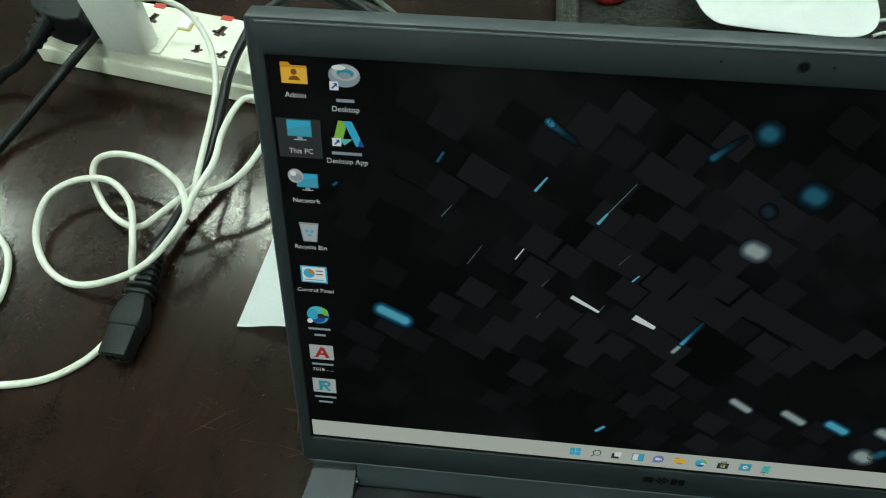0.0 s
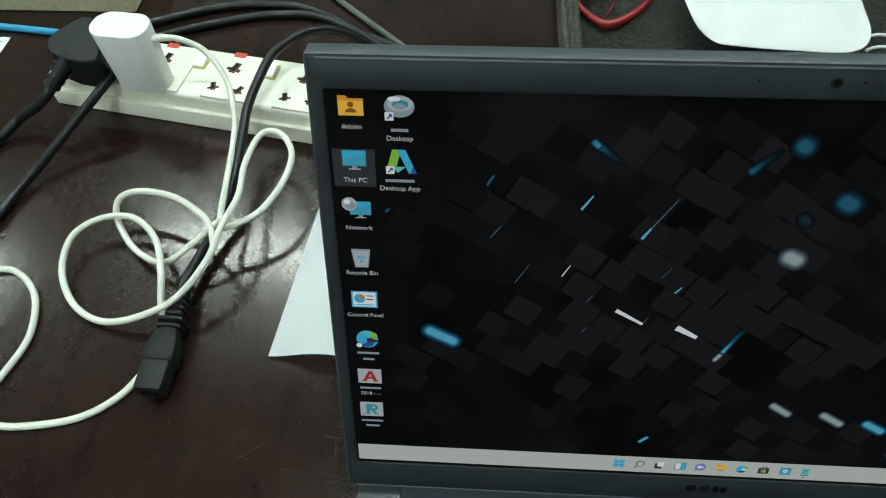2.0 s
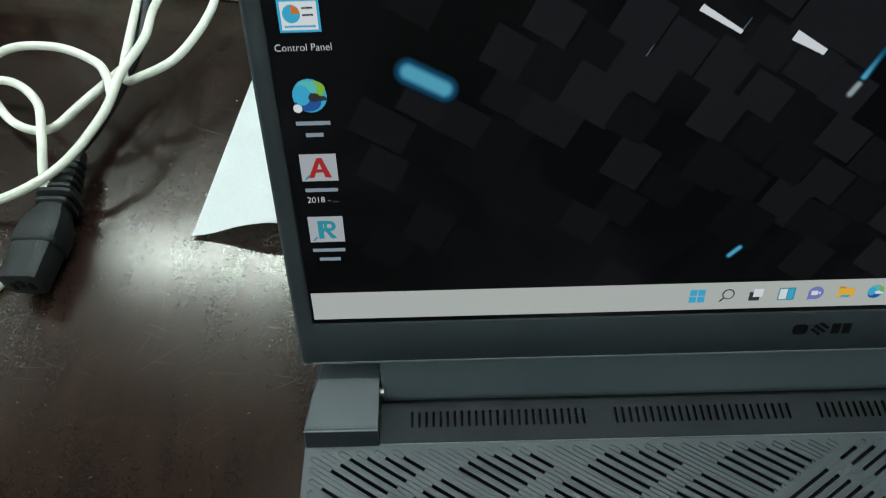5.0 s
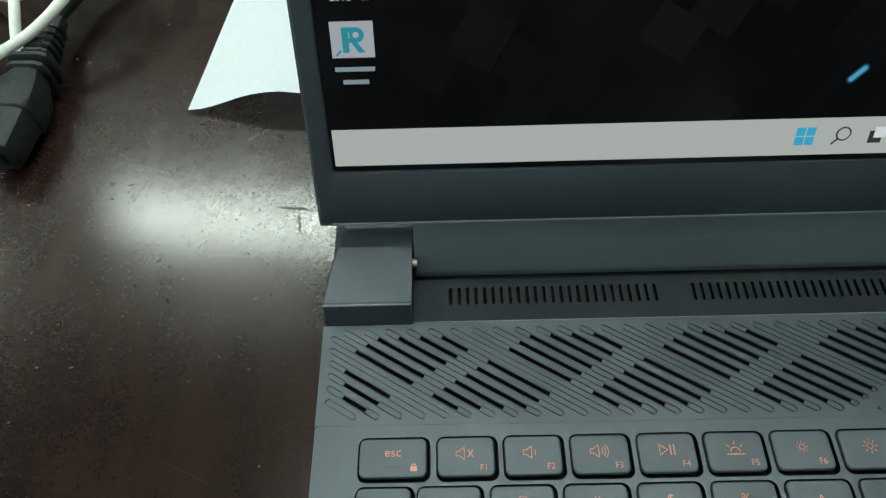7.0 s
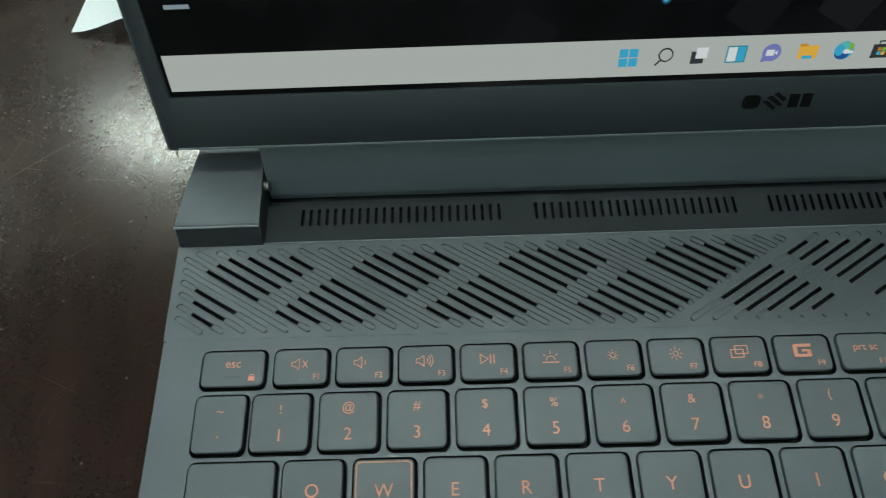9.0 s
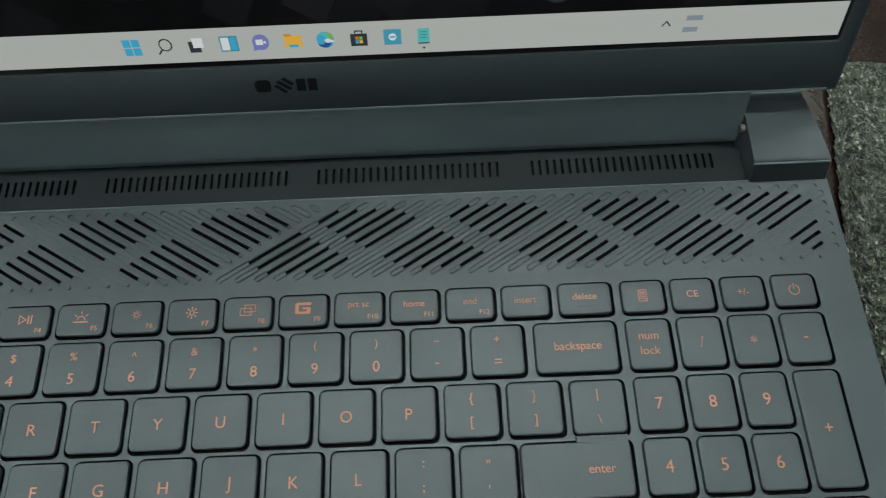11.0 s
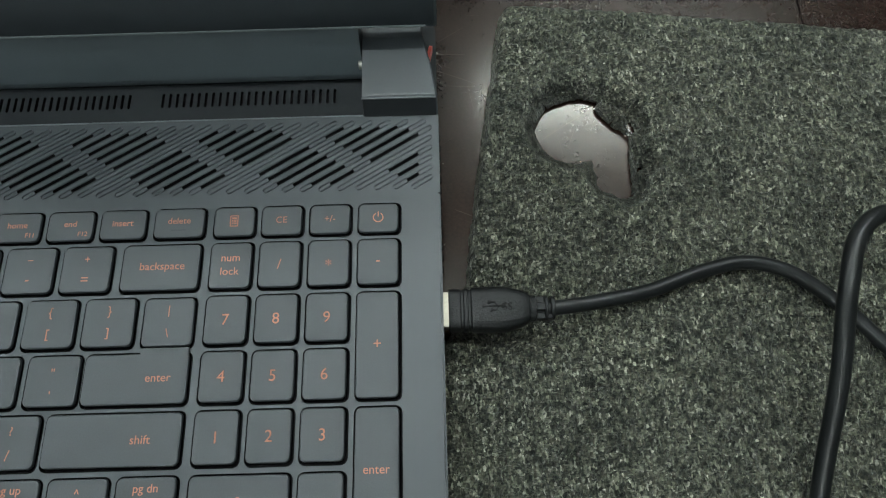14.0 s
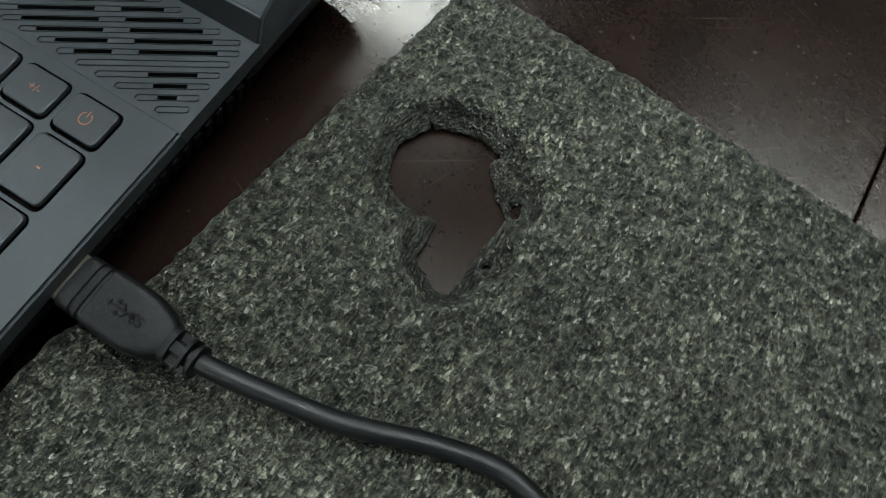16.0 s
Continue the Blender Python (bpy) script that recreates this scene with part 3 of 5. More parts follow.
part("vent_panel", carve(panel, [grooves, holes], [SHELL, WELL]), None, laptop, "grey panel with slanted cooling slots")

# the sunk channel with four rows of upright slits
slits = bmesh.new()
for g0 in (42.8, 117.6, 192.0, 267.2):
    for k in range(25):
        x = g0 + 2.62 * k
        # shallow slits, black faces in place of shaded depth
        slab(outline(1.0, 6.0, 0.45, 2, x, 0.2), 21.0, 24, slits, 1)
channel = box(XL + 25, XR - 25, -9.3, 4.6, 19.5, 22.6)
part("channel_lip", box(XL + 27, XR - 27, -9.42, -8.9, 22.0, 24.05, 0.2), HIGHLIGHT_RIM, laptop, "thin lip along the channel, edge highlight put into its pale colour")
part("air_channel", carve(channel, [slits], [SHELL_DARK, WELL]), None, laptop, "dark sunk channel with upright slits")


def hinge_cover(side):
    """A wedge over the hinge; its outer edge tapers towards the back."""
    sx = 1 if side < 0 else -1
    x0 = XL if side < 0 else XR
    def ring(y, z, taper):
        return [(x0 + sx * taper, y, 19.5), (x0 + sx * 26.7, y, 19.5), (x0 + sx * 26.7, y, z), (x0 + sx * (taper + 0.6), y, z), (x0 + sx * taper, y, z - 0.7)]
    rings = [ring(-9.3, 23.9, 0.0), ring(-5.7, 29.9, 0.2), ring(-5.2, 30.3, 0.2), ring(-4.4, 30.5, 0.3), ring(6, 31.4, 2.0), ring(18, 32.3, 4.6), ring(27, 32.0, 6.2), ring(34, 29, 7.5)]
    if side > 0:
        rings = [r[::-1] for r in rings]
    bm = loft(rings)
    bmesh.ops.recalc_face_normals(bm, faces=bm.faces)
    return bm


for side in (-1, 1):
    cover = part("hinge_cover", hinge_cover(side), SHELL, laptop, "grey wedge over the hinge")
    # sheet over the sloped front: darker plastic stands in for its shade
    front = bmesh.new()
    xa, xb = (XL + 0.7, XL + 26.5) if side < 0 else (XR - 26.5, XR - 0.7)
    loft([[(xa, -9.52, 20.0), (xb, -9.52, 20.0), (xb, -9.52, 24.2), (xa, -9.52, 24.2)], [(xa, -9.1, 20.0), (xb, -9.1, 20.0), (xb, -6.05, 29.4), (xa, -6.05, 29.4)]], front)
    bmesh.ops.recalc_face_normals(front, faces=front.faces)
    for v in front.verts:
        if v.co.z > 0.023:
            v.co.y -= 0.00012
    part("cover_lip", box(xa - 0.5, xb, -6.35, -5.75, 29.5, 30.15, 0.22), HIGHLIGHT_RIM, cover, "thin lip of the hinge cover, edge highlight put into its pale colour")
    part("shaded_front", front, SHELL_DARK, cover, "front of the hinge cover, its shade put into a darker colour")
    xh = XL + 27.3 if side < 0 else XR - 27.3
    pin = bmesh.new()
    bmesh.ops.create_cone(pin, cap_ends=True, segments=16, radius1=1.6 * MM, radius2=1.6 * MM, depth=1.8 * MM, matrix=at(xh, 9, 28.5, 0, 90))
    part("hinge_pin", pin, STEEL, laptop, "bright metal hinge pin")

# side port, edge vents and a red trim mark on the rear corner
for k in range(13):
    part("edge_vent", box(-0.4, 0.5, -1.2, 1.2, -4.2, 4.2, 0.3), WELL, laptop, m=at(366.4, -16 - 4.2 * k, 14.6, 0, 20))
trim = part("trim_mark", slab(outline(19.0, 4.4, 1.6), -0.6, 0.5), RED_NEON, laptop, "red outlined trim mark", m=at(363.8, 9.0, 25.0, 90, 0, 78))
part("trim_recess", slab(outline(11.0, 1.7, 0.7, 5, -1.5), 0.3, 0.56), SHELL_DARK, trim)

# ---- lid: local x along the hinge, y up the display, z towards the user
LID = at(10.5, 21.9, 58.4, 65.94)
SW, SH = 351.8, 194.3
shell = bmesh.new()
L0, L1, B0, B1 = -6.2, SW + 5.9, -18.7, 207.0
rings = []
for z, g, top in ((-10.6, 2.4, 1.2), (-9.8, 0.8, 1.2), (-8.8, 0.0, 1.1), (-0.9, 0.0, 0.0), (-0.55, 0.35, 0.0), (-0.6, 1.5, 0.0), (-2.2, 2.2, 0.0)):
    rings.append([(x, y, z) for x, y in outline(L1 - L0 - 2 * g, B1 + top - B0 - 2 * g, 1.0 - min(g, 1) * 0.4, 4, (L0 + L1) / 2, (B0 + B1 + top) / 2)])
part("lid_shell", loft(rings), SHELL, laptop, "grey lid shell", smooth=True, m=LID)


def bezel_frame():
    bm = bmesh.new()
    outer = outline(L1 - L0 - 2.0, B1 - B0 - 2.0, 1.0, 4, (L0 + L1) / 2, (B0 + B1) / 2)
    inner = outline(SW, SH + 0.7, 0.9, 4, SW / 2, SH / 2 - 0.35)
    grow = lambda pts, g: [(SW / 2 + (x - SW / 2) * (1 + 2 * g / SW), SH / 2 + (y - SH / 2) * (1 + 2 * g / SH)) for x, y in pts]
    rings = [[(x, y, -0.6) for x, y in outer], [(x, y, 0.0) for x, y in outer],
             [(x, y, 0.35) for x, y in grow(outer, -0.5)], [(x, y, 0.35) for x, y in grow(inner, 0.7)],
             [(x, y, 0.1) for x, y in grow(inner, 0.2)], [(x, y, -0.9) for x, y in inner]]
    return loft(rings, bm, caps=(False, False))


part("bezel", bezel_frame(), BEZEL, laptop, "dark plastic screen bezel", smooth=True, m=LID)
# two strips whose pale colour stands in for the lid rim's highlight
for sy in (-17.5, 205.6):
    part("edge_highlight", box(L0 + 4, L1 - 4, sy - 0.32, sy + 0.32, 0.2, 0.7, 0.15), HIGHLIGHT_RIM, laptop, "thin strip along the bezel, rim highlight put into its pale colour", m=LID)
cm = bmesh.new()
bmesh.ops.create_cone(cm, cap_ends=True, segments=20, radius1=1.5 * MM, radius2=1.4 * MM, depth=0.3 * MM, matrix=at(0, 0, 0.1))
part("webcam", cm, BRAND, laptop, "small round webcam", m=LID @ at(176.6, 200.5, 0.35))
wr = bmesh.new()
ring_rows = [[(r * math.cos(2 * math.pi * i / 24), r * math.sin(2 * math.pi * i / 24), z) for i in range(24)] for r, z in ((2.1, 0.0), (2.0, 0.16), (1.6, 0.16), (1.4, 0.0))]
part("webcam_ring", loft(ring_rows, wr, caps=(False, False)), SHELL_DARK, laptop, "thin ring round the webcam", smooth=True, m=LID @ at(176.6, 200.5, 0.35))
for ux in (150.6, 185.8, 211):
    part("microphone_hole", slab(disc(0, 0, 0.45, n=10), -0.1, 0.05), WELL, laptop, m=LID @ at(ux, 200.8, 0.4))

# maker's mark under the display, as plain dark shapes
mark = bmesh.new()
for pts in (outline(5.2, 4.4, 1.4, 4, -7.6, 0), [(-4.4, 0), (-0.8, -2.9), (0.2, -2.2), (-3.0, 0.4)], [(-3.4, 1.2), (0.8, -1.8), (1.8, -1.0), (-2.2, 2.0)], [(-1.6, 2.3), (1.6, -0.2), (2.6, 0.6), (-0.4, 2.9)],
            rect(3.2, 6.2, -2.2, 2.2), rect(6.9, 9.9, -2.2, 2.2)):
    slab(pts, 0, 0.12, mark)
part("maker_mark", mark, BRAND, laptop, "dark glossy maker's mark", m=LID @ at(175.9, -7.9, 0.34))

# hinge bar below the lid
bar = []
for y, z in [(-15.5, -1.6), (-36.5, -1.6), (-39.0, -2.4), (-40.6, -4.4), (-40.9, -7.0), (-39.5, -10.0), (-36.5, -11.5), (-15.5, -11.5)]:
    bar.append([(21.4, y, z), (330.0, y, z)])
bb = bmesh.new()
va = [bb.verts.new(Vector(p[0]) * MM) for p in bar]
vb = [bb.verts.new(Vector(p[1]) * MM) for p in bar]
n = len(va)
for i in range(n):
    bb.faces.new((va[i], va[(i + 1) % n], vb[(i + 1) % n], vb[i]))
bb.faces.new(va[::-1]), bb.faces.new(vb)
bmesh.ops.recalc_face_normals(bb, faces=bb.faces)
part("hinge_bar", bb, BAR, laptop, "smooth grey hinge bar", smooth=True, m=LID)


# ---- the display
BLACK = glow("display_black", (0.0005, 0.0004, 0.0006))
def smoky():
    """The wallpaper's black ground with soft smoky patches."""
    nt = BLACK.node_tree
    fog = noise_tex(nt, 17.0, 3.0, 0.5, 0.8)
    nt.links.new(ramp(nt, fog, [(0.42, (0.0004, 0.0003, 0.0006)), (0.60, (0.0030, 0.0027, 0.0034)), (0.78, (0.0085, 0.0082, 0.0084))]), nt.nodes["Principled BSDF"].inputs["Emission Color"])


smoky()
screen = part("screen", box(-0.4, SW + 0.4, -1.2, SH + 0.4, -1.4, -0.7), BLACK, laptop, "lit display with a dark wallpaper of blocks and desktop icons", m=LID)
Z0 = -0.66
SHADES = [glow("wallpaper_grey", (v * 0.97, v * 0.94, v * 1.14)) for v in (0.0018, 0.0029, 0.0043, 0.0061, 0.0082)]
wall = bmesh.new()
rng = random.Random(11)
CA, SA = math.cos(radians(-30)), math.sin(radians(-30))
for i in range(-14, 22):
    for j in range(-16, 24):
        cx, cy = 14.2 * i + (7.1 if j % 2 else 0.0) + rng.uniform(-1.2, 1.2), 12.0 * j + rng.uniform(-0.8, 0.8)
        x, y = 175 + cx * CA - cy * SA, 97 + cx * SA + cy * CA
        near = math.exp(-((x - 150) / 118) ** 2 - ((y - 116) / 95) ** 2)
        near = max(near, 0.8 * math.exp(-((x - 195) / 48) ** 2 - ((y - 32) / 34) ** 2))
        v = near * 1.15 + rng.uniform(-0.42, 0.3) if rng.random() > 0.36 else 0.0
        lvl = int(v * 6.2)
        if lvl < 1:
            continue
        w, h = rng.choice((12.8, 13.4, 13.6, 17.5)), rng.choice((10.9, 11.4, 11.5, 14.0))
        quad = [(x + a * w / 2 * CA - b * h / 2 * SA, y + a * w / 2 * SA + b * h / 2 * CA) for a, b in ((-1, -1), (1, -1), (1, 1), (-1, 1))]
        if all(1 < px < SW - 1 and 1.5 < py < SH - 1 for px, py in quad):
            flat(quad, Z0 + 0.0012 * rng.randint(0, 30), wall, min(lvl, 5) - 1)
tagged(part("wallpaper", wall, SHADES, screen, "dark grey blocks of the wallpaper"), kind="stuff")


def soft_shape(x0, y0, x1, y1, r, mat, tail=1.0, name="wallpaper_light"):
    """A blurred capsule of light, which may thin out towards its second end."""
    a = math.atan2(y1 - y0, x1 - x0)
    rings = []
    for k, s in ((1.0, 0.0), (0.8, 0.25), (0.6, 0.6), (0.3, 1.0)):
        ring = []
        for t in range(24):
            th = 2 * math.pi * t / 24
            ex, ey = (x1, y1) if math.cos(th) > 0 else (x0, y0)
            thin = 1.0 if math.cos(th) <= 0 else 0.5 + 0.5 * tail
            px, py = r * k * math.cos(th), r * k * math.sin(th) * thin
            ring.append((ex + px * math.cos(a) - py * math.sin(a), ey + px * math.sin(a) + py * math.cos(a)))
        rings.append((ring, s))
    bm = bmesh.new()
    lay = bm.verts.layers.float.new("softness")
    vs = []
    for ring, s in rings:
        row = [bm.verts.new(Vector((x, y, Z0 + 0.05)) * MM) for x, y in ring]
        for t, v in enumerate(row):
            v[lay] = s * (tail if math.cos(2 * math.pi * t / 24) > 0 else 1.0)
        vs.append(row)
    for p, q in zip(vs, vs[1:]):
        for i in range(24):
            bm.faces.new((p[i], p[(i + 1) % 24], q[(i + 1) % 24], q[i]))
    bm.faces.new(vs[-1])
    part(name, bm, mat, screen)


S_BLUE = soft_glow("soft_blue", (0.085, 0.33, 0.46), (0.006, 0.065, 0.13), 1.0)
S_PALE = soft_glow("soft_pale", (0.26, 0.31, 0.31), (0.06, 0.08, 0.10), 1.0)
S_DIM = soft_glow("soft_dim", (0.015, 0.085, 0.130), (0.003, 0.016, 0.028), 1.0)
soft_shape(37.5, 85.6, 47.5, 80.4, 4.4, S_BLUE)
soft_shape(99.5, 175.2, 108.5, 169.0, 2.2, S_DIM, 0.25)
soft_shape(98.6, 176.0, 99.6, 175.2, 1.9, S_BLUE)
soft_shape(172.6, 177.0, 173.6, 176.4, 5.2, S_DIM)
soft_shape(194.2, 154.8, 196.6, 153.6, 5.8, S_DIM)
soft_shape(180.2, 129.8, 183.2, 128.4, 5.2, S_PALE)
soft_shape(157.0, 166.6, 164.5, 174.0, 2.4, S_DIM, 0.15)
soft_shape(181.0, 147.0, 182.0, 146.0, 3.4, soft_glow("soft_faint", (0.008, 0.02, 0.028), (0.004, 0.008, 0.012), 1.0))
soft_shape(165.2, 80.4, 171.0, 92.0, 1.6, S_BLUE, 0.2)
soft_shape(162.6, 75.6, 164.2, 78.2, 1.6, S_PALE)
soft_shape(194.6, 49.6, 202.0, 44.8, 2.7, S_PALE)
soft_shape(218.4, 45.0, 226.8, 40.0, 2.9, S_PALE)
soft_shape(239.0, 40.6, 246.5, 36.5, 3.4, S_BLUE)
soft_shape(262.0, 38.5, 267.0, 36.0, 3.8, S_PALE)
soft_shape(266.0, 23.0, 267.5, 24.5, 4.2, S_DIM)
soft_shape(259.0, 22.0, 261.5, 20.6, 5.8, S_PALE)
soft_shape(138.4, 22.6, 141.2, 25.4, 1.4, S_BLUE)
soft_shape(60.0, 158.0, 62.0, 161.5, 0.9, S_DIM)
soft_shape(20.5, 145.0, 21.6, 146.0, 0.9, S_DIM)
WHITE = glow("display_white", (0.62, 0.64, 0.66))
PALE = glow("display_pale_line", (0.075, 0.115, 0.135))
CYAN = glow("display_cyan", (0.10, 0.36, 0.50))
for x0, y0, x1, y1, wd, mi in ((116.3, 100.6, 128.5, 93.7, 1.9, 0), (143.0, 92.6, 152.5, 87.6, 2.9, 0), (121.5, 136.0, 124.5, 141.0, 1.3, 2), (124.5, 141.0, 132.9, 154.2, 0.55, 1),
                               (96.5, 148.3, 100.5, 154.5, 1.1, 2), (92.0, 117.0, 95.0, 122.5, 0.6, 0), (62.0, 134.5, 66.0, 140.0, 0.5, 1), (128.6, 94.5, 130.4, 97.6, 0.4, 1),
                               (103.2, 88.0, 105.0, 91.0, 0.4, 1), (103.6, 104.6, 106.2, 108.4, 0.35, 1), (139.0, 110.5, 141.4, 113.6, 0.9, 2), (73.0, 113.0, 78.5, 122.5, 0.4, 1), (132.5, 118.0, 136.0, 123.0, 0.3, 1)):
    le = math.hypot(x1 - x0, y1 - y0)
    nx, ny = -(y1 - y0) / le * wd / 2, (x1 - x0) / le * wd / 2
    st = flat([(x0 - nx, y0 - ny), (x1 - nx * 0.6, y1 - ny * 0.6), (x1 + nx * 0.6, y1 + ny * 0.6), (x0 + nx, y0 + ny)], Z0 + 0.07)
    part("light_edge", st, (WHITE, PALE, CYAN)[mi], screen)

TASK = glow("taskbar_grey", (0.425, 0.440, 0.412))
part("taskbar", flat(rect(0.8, SW - 0.8, 1.0, 11.9), Z0 + 0.06), TASK, screen, "pale grey taskbar")
C = {k: glow("icon_" + k, v) for k, v in dict(
    sky=(0.05, 0.36, 0.56), teal=(0.03, 0.24, 0.30), navy=(0.02, 0.08, 0.28), gold=(0.72, 0.40, 0.05), amber=(0.55, 0.25, 0.02), brown=(0.20, 0.08, 0.01), grey=(0.36, 0.38, 0.40),
    silver=(0.22, 0.27, 0.31), dark=(0.03, 0.035, 0.04), green=(0.20, 0.42, 0.05), red=(0.33, 0.02, 0.02), orange=(0.55, 0.16, 0.02), violet=(0.17, 0.19, 0.45), white=(0.66, 0.68, 0.69), slate=(0.028, 0.03, 0.033),
    mint=(0.10, 0.45, 0.42), pc=(0.06, 0.30, 0.42)).items()}
CK = list(C)
CM = [C[k] for k in CK]


def icon(name, cx, cy, shapes, label=""):
    """Flat coloured pieces, each a hair above the one before."""
    bm = bmesh.new()
    for i, (col, pts) in enumerate(shapes):
        flat([(cx + x, cy + y) for x, y in pts], Z0 + 0.08 + 0.012 * i, bm, CK.index(col))
    return part(name, bm, CM, screen, label)


def caption(text, cx, cy, size=2.9, bars=False):
    if bars:
        bm = bmesh.new()
        for x0, x1 in bars:
            flat(rect(cx + x0, cx + x1, cy - 0.7, cy + 0.5), Z0 + 0.09, bm)
        part("caption", bm, C["silver"], screen)
    else:
        part("caption", letters(text, size, WHITE, -0.028), None, screen, m=at(cx, cy, Z0 + 0.1))


arrow = [("white", rect(-5.4, -2.2, -4.8, -1.6)), ("navy", [(-4.8, -4.0), (-4.3, -4.4), (-3.0, -3.0), (-3.4, -2.6)]), ("navy", [(-4.2, -2.2), (-2.7, -2.2), (-2.7, -3.7)])]
folder = [("amber", rect(-5.4, 5.4, -4.0, 3.6)), ("amber", [(-5.4, 3.4), (-5.4, 4.8), (-2.0, 4.8), (-0.6, 3.4)]), ("gold", rect(-5.4, 5.4, -4.0, 2.6)), ("brown", disc(0, 0.9, 1.3)), ("brown", disc(0, -2.6, 2.4, 1.9, 16, 0, 180))]
icon("folder_icon", 9.3, 187.8, [(c, [(x * 0.86, y * 0.86) for x, y in pts]) for c, pts in folder])
caption("Admin", 9.1, 180.2)
icon("tile_icon", 27.0, 187.6, [("silver", disc(0, 0.6, 5.6, 4.2)), ("grey", disc(0.3, 1.6, 4.8, 2.8)), ("teal", disc(0.4, 1.4, 3.0, 1.6)), ("silver", disc(0.2, 0.6, 2.2, 1.2)), ("white", disc(-1.8, 3.4, 2.4, 0.9))] + arrow)
caption("", 26.9, 179.2, bars=[(-3.2, 3.2)])
caption("Desktop", 26.9, 175.6)
part("selection", flat(rect(0.9, 17.2, 155.6, 171.2), Z0 + 0.05), C["slate"], screen, "faint grey box round the chosen icon")
monitor = [("teal", rect(-5.6, 5.6, -3.0, 4.6)), ("pc", rect(-5.2, 5.2, -2.6, 4.2)), ("sky", [(-5.2, 0.4), (-5.2, 4.2), (5.2, 4.2), (5.2, 2.6)]), ("silver", rect(-1.2, 1.2, -4.2, -3.0)), ("grey", rect(-2.8, 2.8, -4.7, -4.2))]
icon("monitor_icon", 9.2, 166.8, [(c, [(x * 0.82, y * 0.86) for x, y in pts]) for c, pts in monitor])
caption("This PC", 9.2, 158.4)
icon("tile_icon", 26.6, 166.2, [("green", [(-5.4, -4.2), (-2.8, 5.2), (0.6, 5.2), (-2.0, -4.2)]), ("mint", [(-2.4, -1.8), (2.2, -1.8), (-1.0, -4.4)]), ("sky", [(0.6, 5.2), (-1.0, 5.2), (3.4, -4.6), (6.4, -4.6), (2.2, 5.2)]), ("navy", [(4.0, -4.6), (6.4, -4.6), (5.0, -1.4)])] + arrow)
caption("", 26.4, 158.6, bars=[(-5.6, 5.6)])
caption("Desktop App", 26.4, 155.0)
icon("network_icon", 9.4, 145.4, [(c, [(x * 0.76 + 0.9, y * 0.8) for x, y in pts]) for c, pts in monitor] + [("grey", disc(-3.4, 2.4, 3.0)), ("silver", disc(-3.0, 1.8, 2.2, 1.6)), ("white", disc(-4.2, 3.4, 1.2))])
caption("Network", 9.4, 137.2)
icon("bin_icon", 9.2, 122.6, [("silver", [(-2.8, -4.6), (2.8, -4.6), (4.0, 4.4), (-4.0, 4.4)]), ("grey", [(-2.4, -4.2), (2.4, -4.2), (3.5, 3.6), (-3.5, 3.6)]), ("sky", disc(-1.0, 0.4, 1.1, n=3)), ("sky", disc(1.0, 0.4, 1.1, n=3)), ("sky", disc(0, -1.5, 1.1, n=3))])
caption("Recycle Bin", 9.2, 115.0)
icon("panel_icon", 9.3, 101.4, [("sky", rect(-5.6, 5.6, -4.2, 4.4)), ("white", rect(-4.9, 4.9, -3.6, 3.8)), ("sky", disc(-2.0, 0.6, 2.4)), ("orange", [(-2.0, 0.6), (0.4, 0.6), (-0.3, 2.2), (-2.0, 3.0)]), ("dark", rect(0.9, 3.8, 1.8, 2.3)), ("dark", rect(0.9, 3.8, 0.0, 0.5)), ("sky", rect(-4.2, 4.2, -2.9, -2.4))])
caption("Control Panel", 9.3, 93.2, 2.8)
SWIRL = [("sky", disc(0, 0, 4.9)), ("green", disc(1.4, 1.9, 3.2, 2.4)), ("mint", disc(-0.6, 2.2, 3.0, 2.2)), ("navy", disc(-0.6, -1.8, 3.7, 2.8)), ("sky", disc(-2.2, 0.2, 2.4, 3.0)), ("slate", disc(1.3, -0.5, 1.7, 1.3)), ("slate", [(1.0, -1.7), (5.0, -1.4), (4.4, -0.2), (1.2, 0.2)])]
icon("swirl_icon", 9.3, 79.6, SWIRL + [("white", disc(-3.8, -3.6, 1.3, n=12))])
caption("", 9.3, 71.6, bars=[(-5.0, 5.0)])
caption("", 9.3, 68.0, bars=[(-2.6, 2.6)])
A_SHAPE = [("red", [(-3.4, -3.2), (-0.4, 3.2), (1.0, 3.2), (-1.7, -3.2)]), ("red", [(-0.2, 3.2), (1.2, 3.2), (3.6, -3.2), (1.7, -3.2)]), ("red", rect(-1.6, 2.2, -1.5, -0.4))]
icon("tile_icon", 9.2, 57.4, [("grey", rect(-5.5, 5.5, -4.3, 4.5))] + A_SHAPE + [("teal", [(-4.6, -3.6), (-4.2, -3.9), (-2.9, -2.5), (-3.3, -2.2)])])
caption("", 9.2, 50.2, bars=[(-5.0, 5.0)])
caption("2018 - ...", 9.2, 46.8, 2.8)
R_SHAPE = [("teal", rect(-2.6, -0.9, -3.2, 3.2)), ("teal", rect(-0.9, 1.2, 2.0, 3.2)), ("teal", rect(-0.9, 1.2, -0.6, 0.5)), ("teal", disc(1.2, 1.3, 1.9, n=14)), ("grey", disc(1.0, 1.3, 0.8, n=12)), ("teal", [(-0.4, -0.4), (1.2, -0.6), (3.2, -3.2), (1.4, -3.2)])]
icon("tile_icon", 9.0, 36.2, [("grey", rect(-5.5, 5.5, -4.5, 4.7))] + R_SHAPE + [("teal", [(-4.6, -3.8), (-4.2, -4.1), (-2.9, -2.7), (-3.3, -2.4)])])
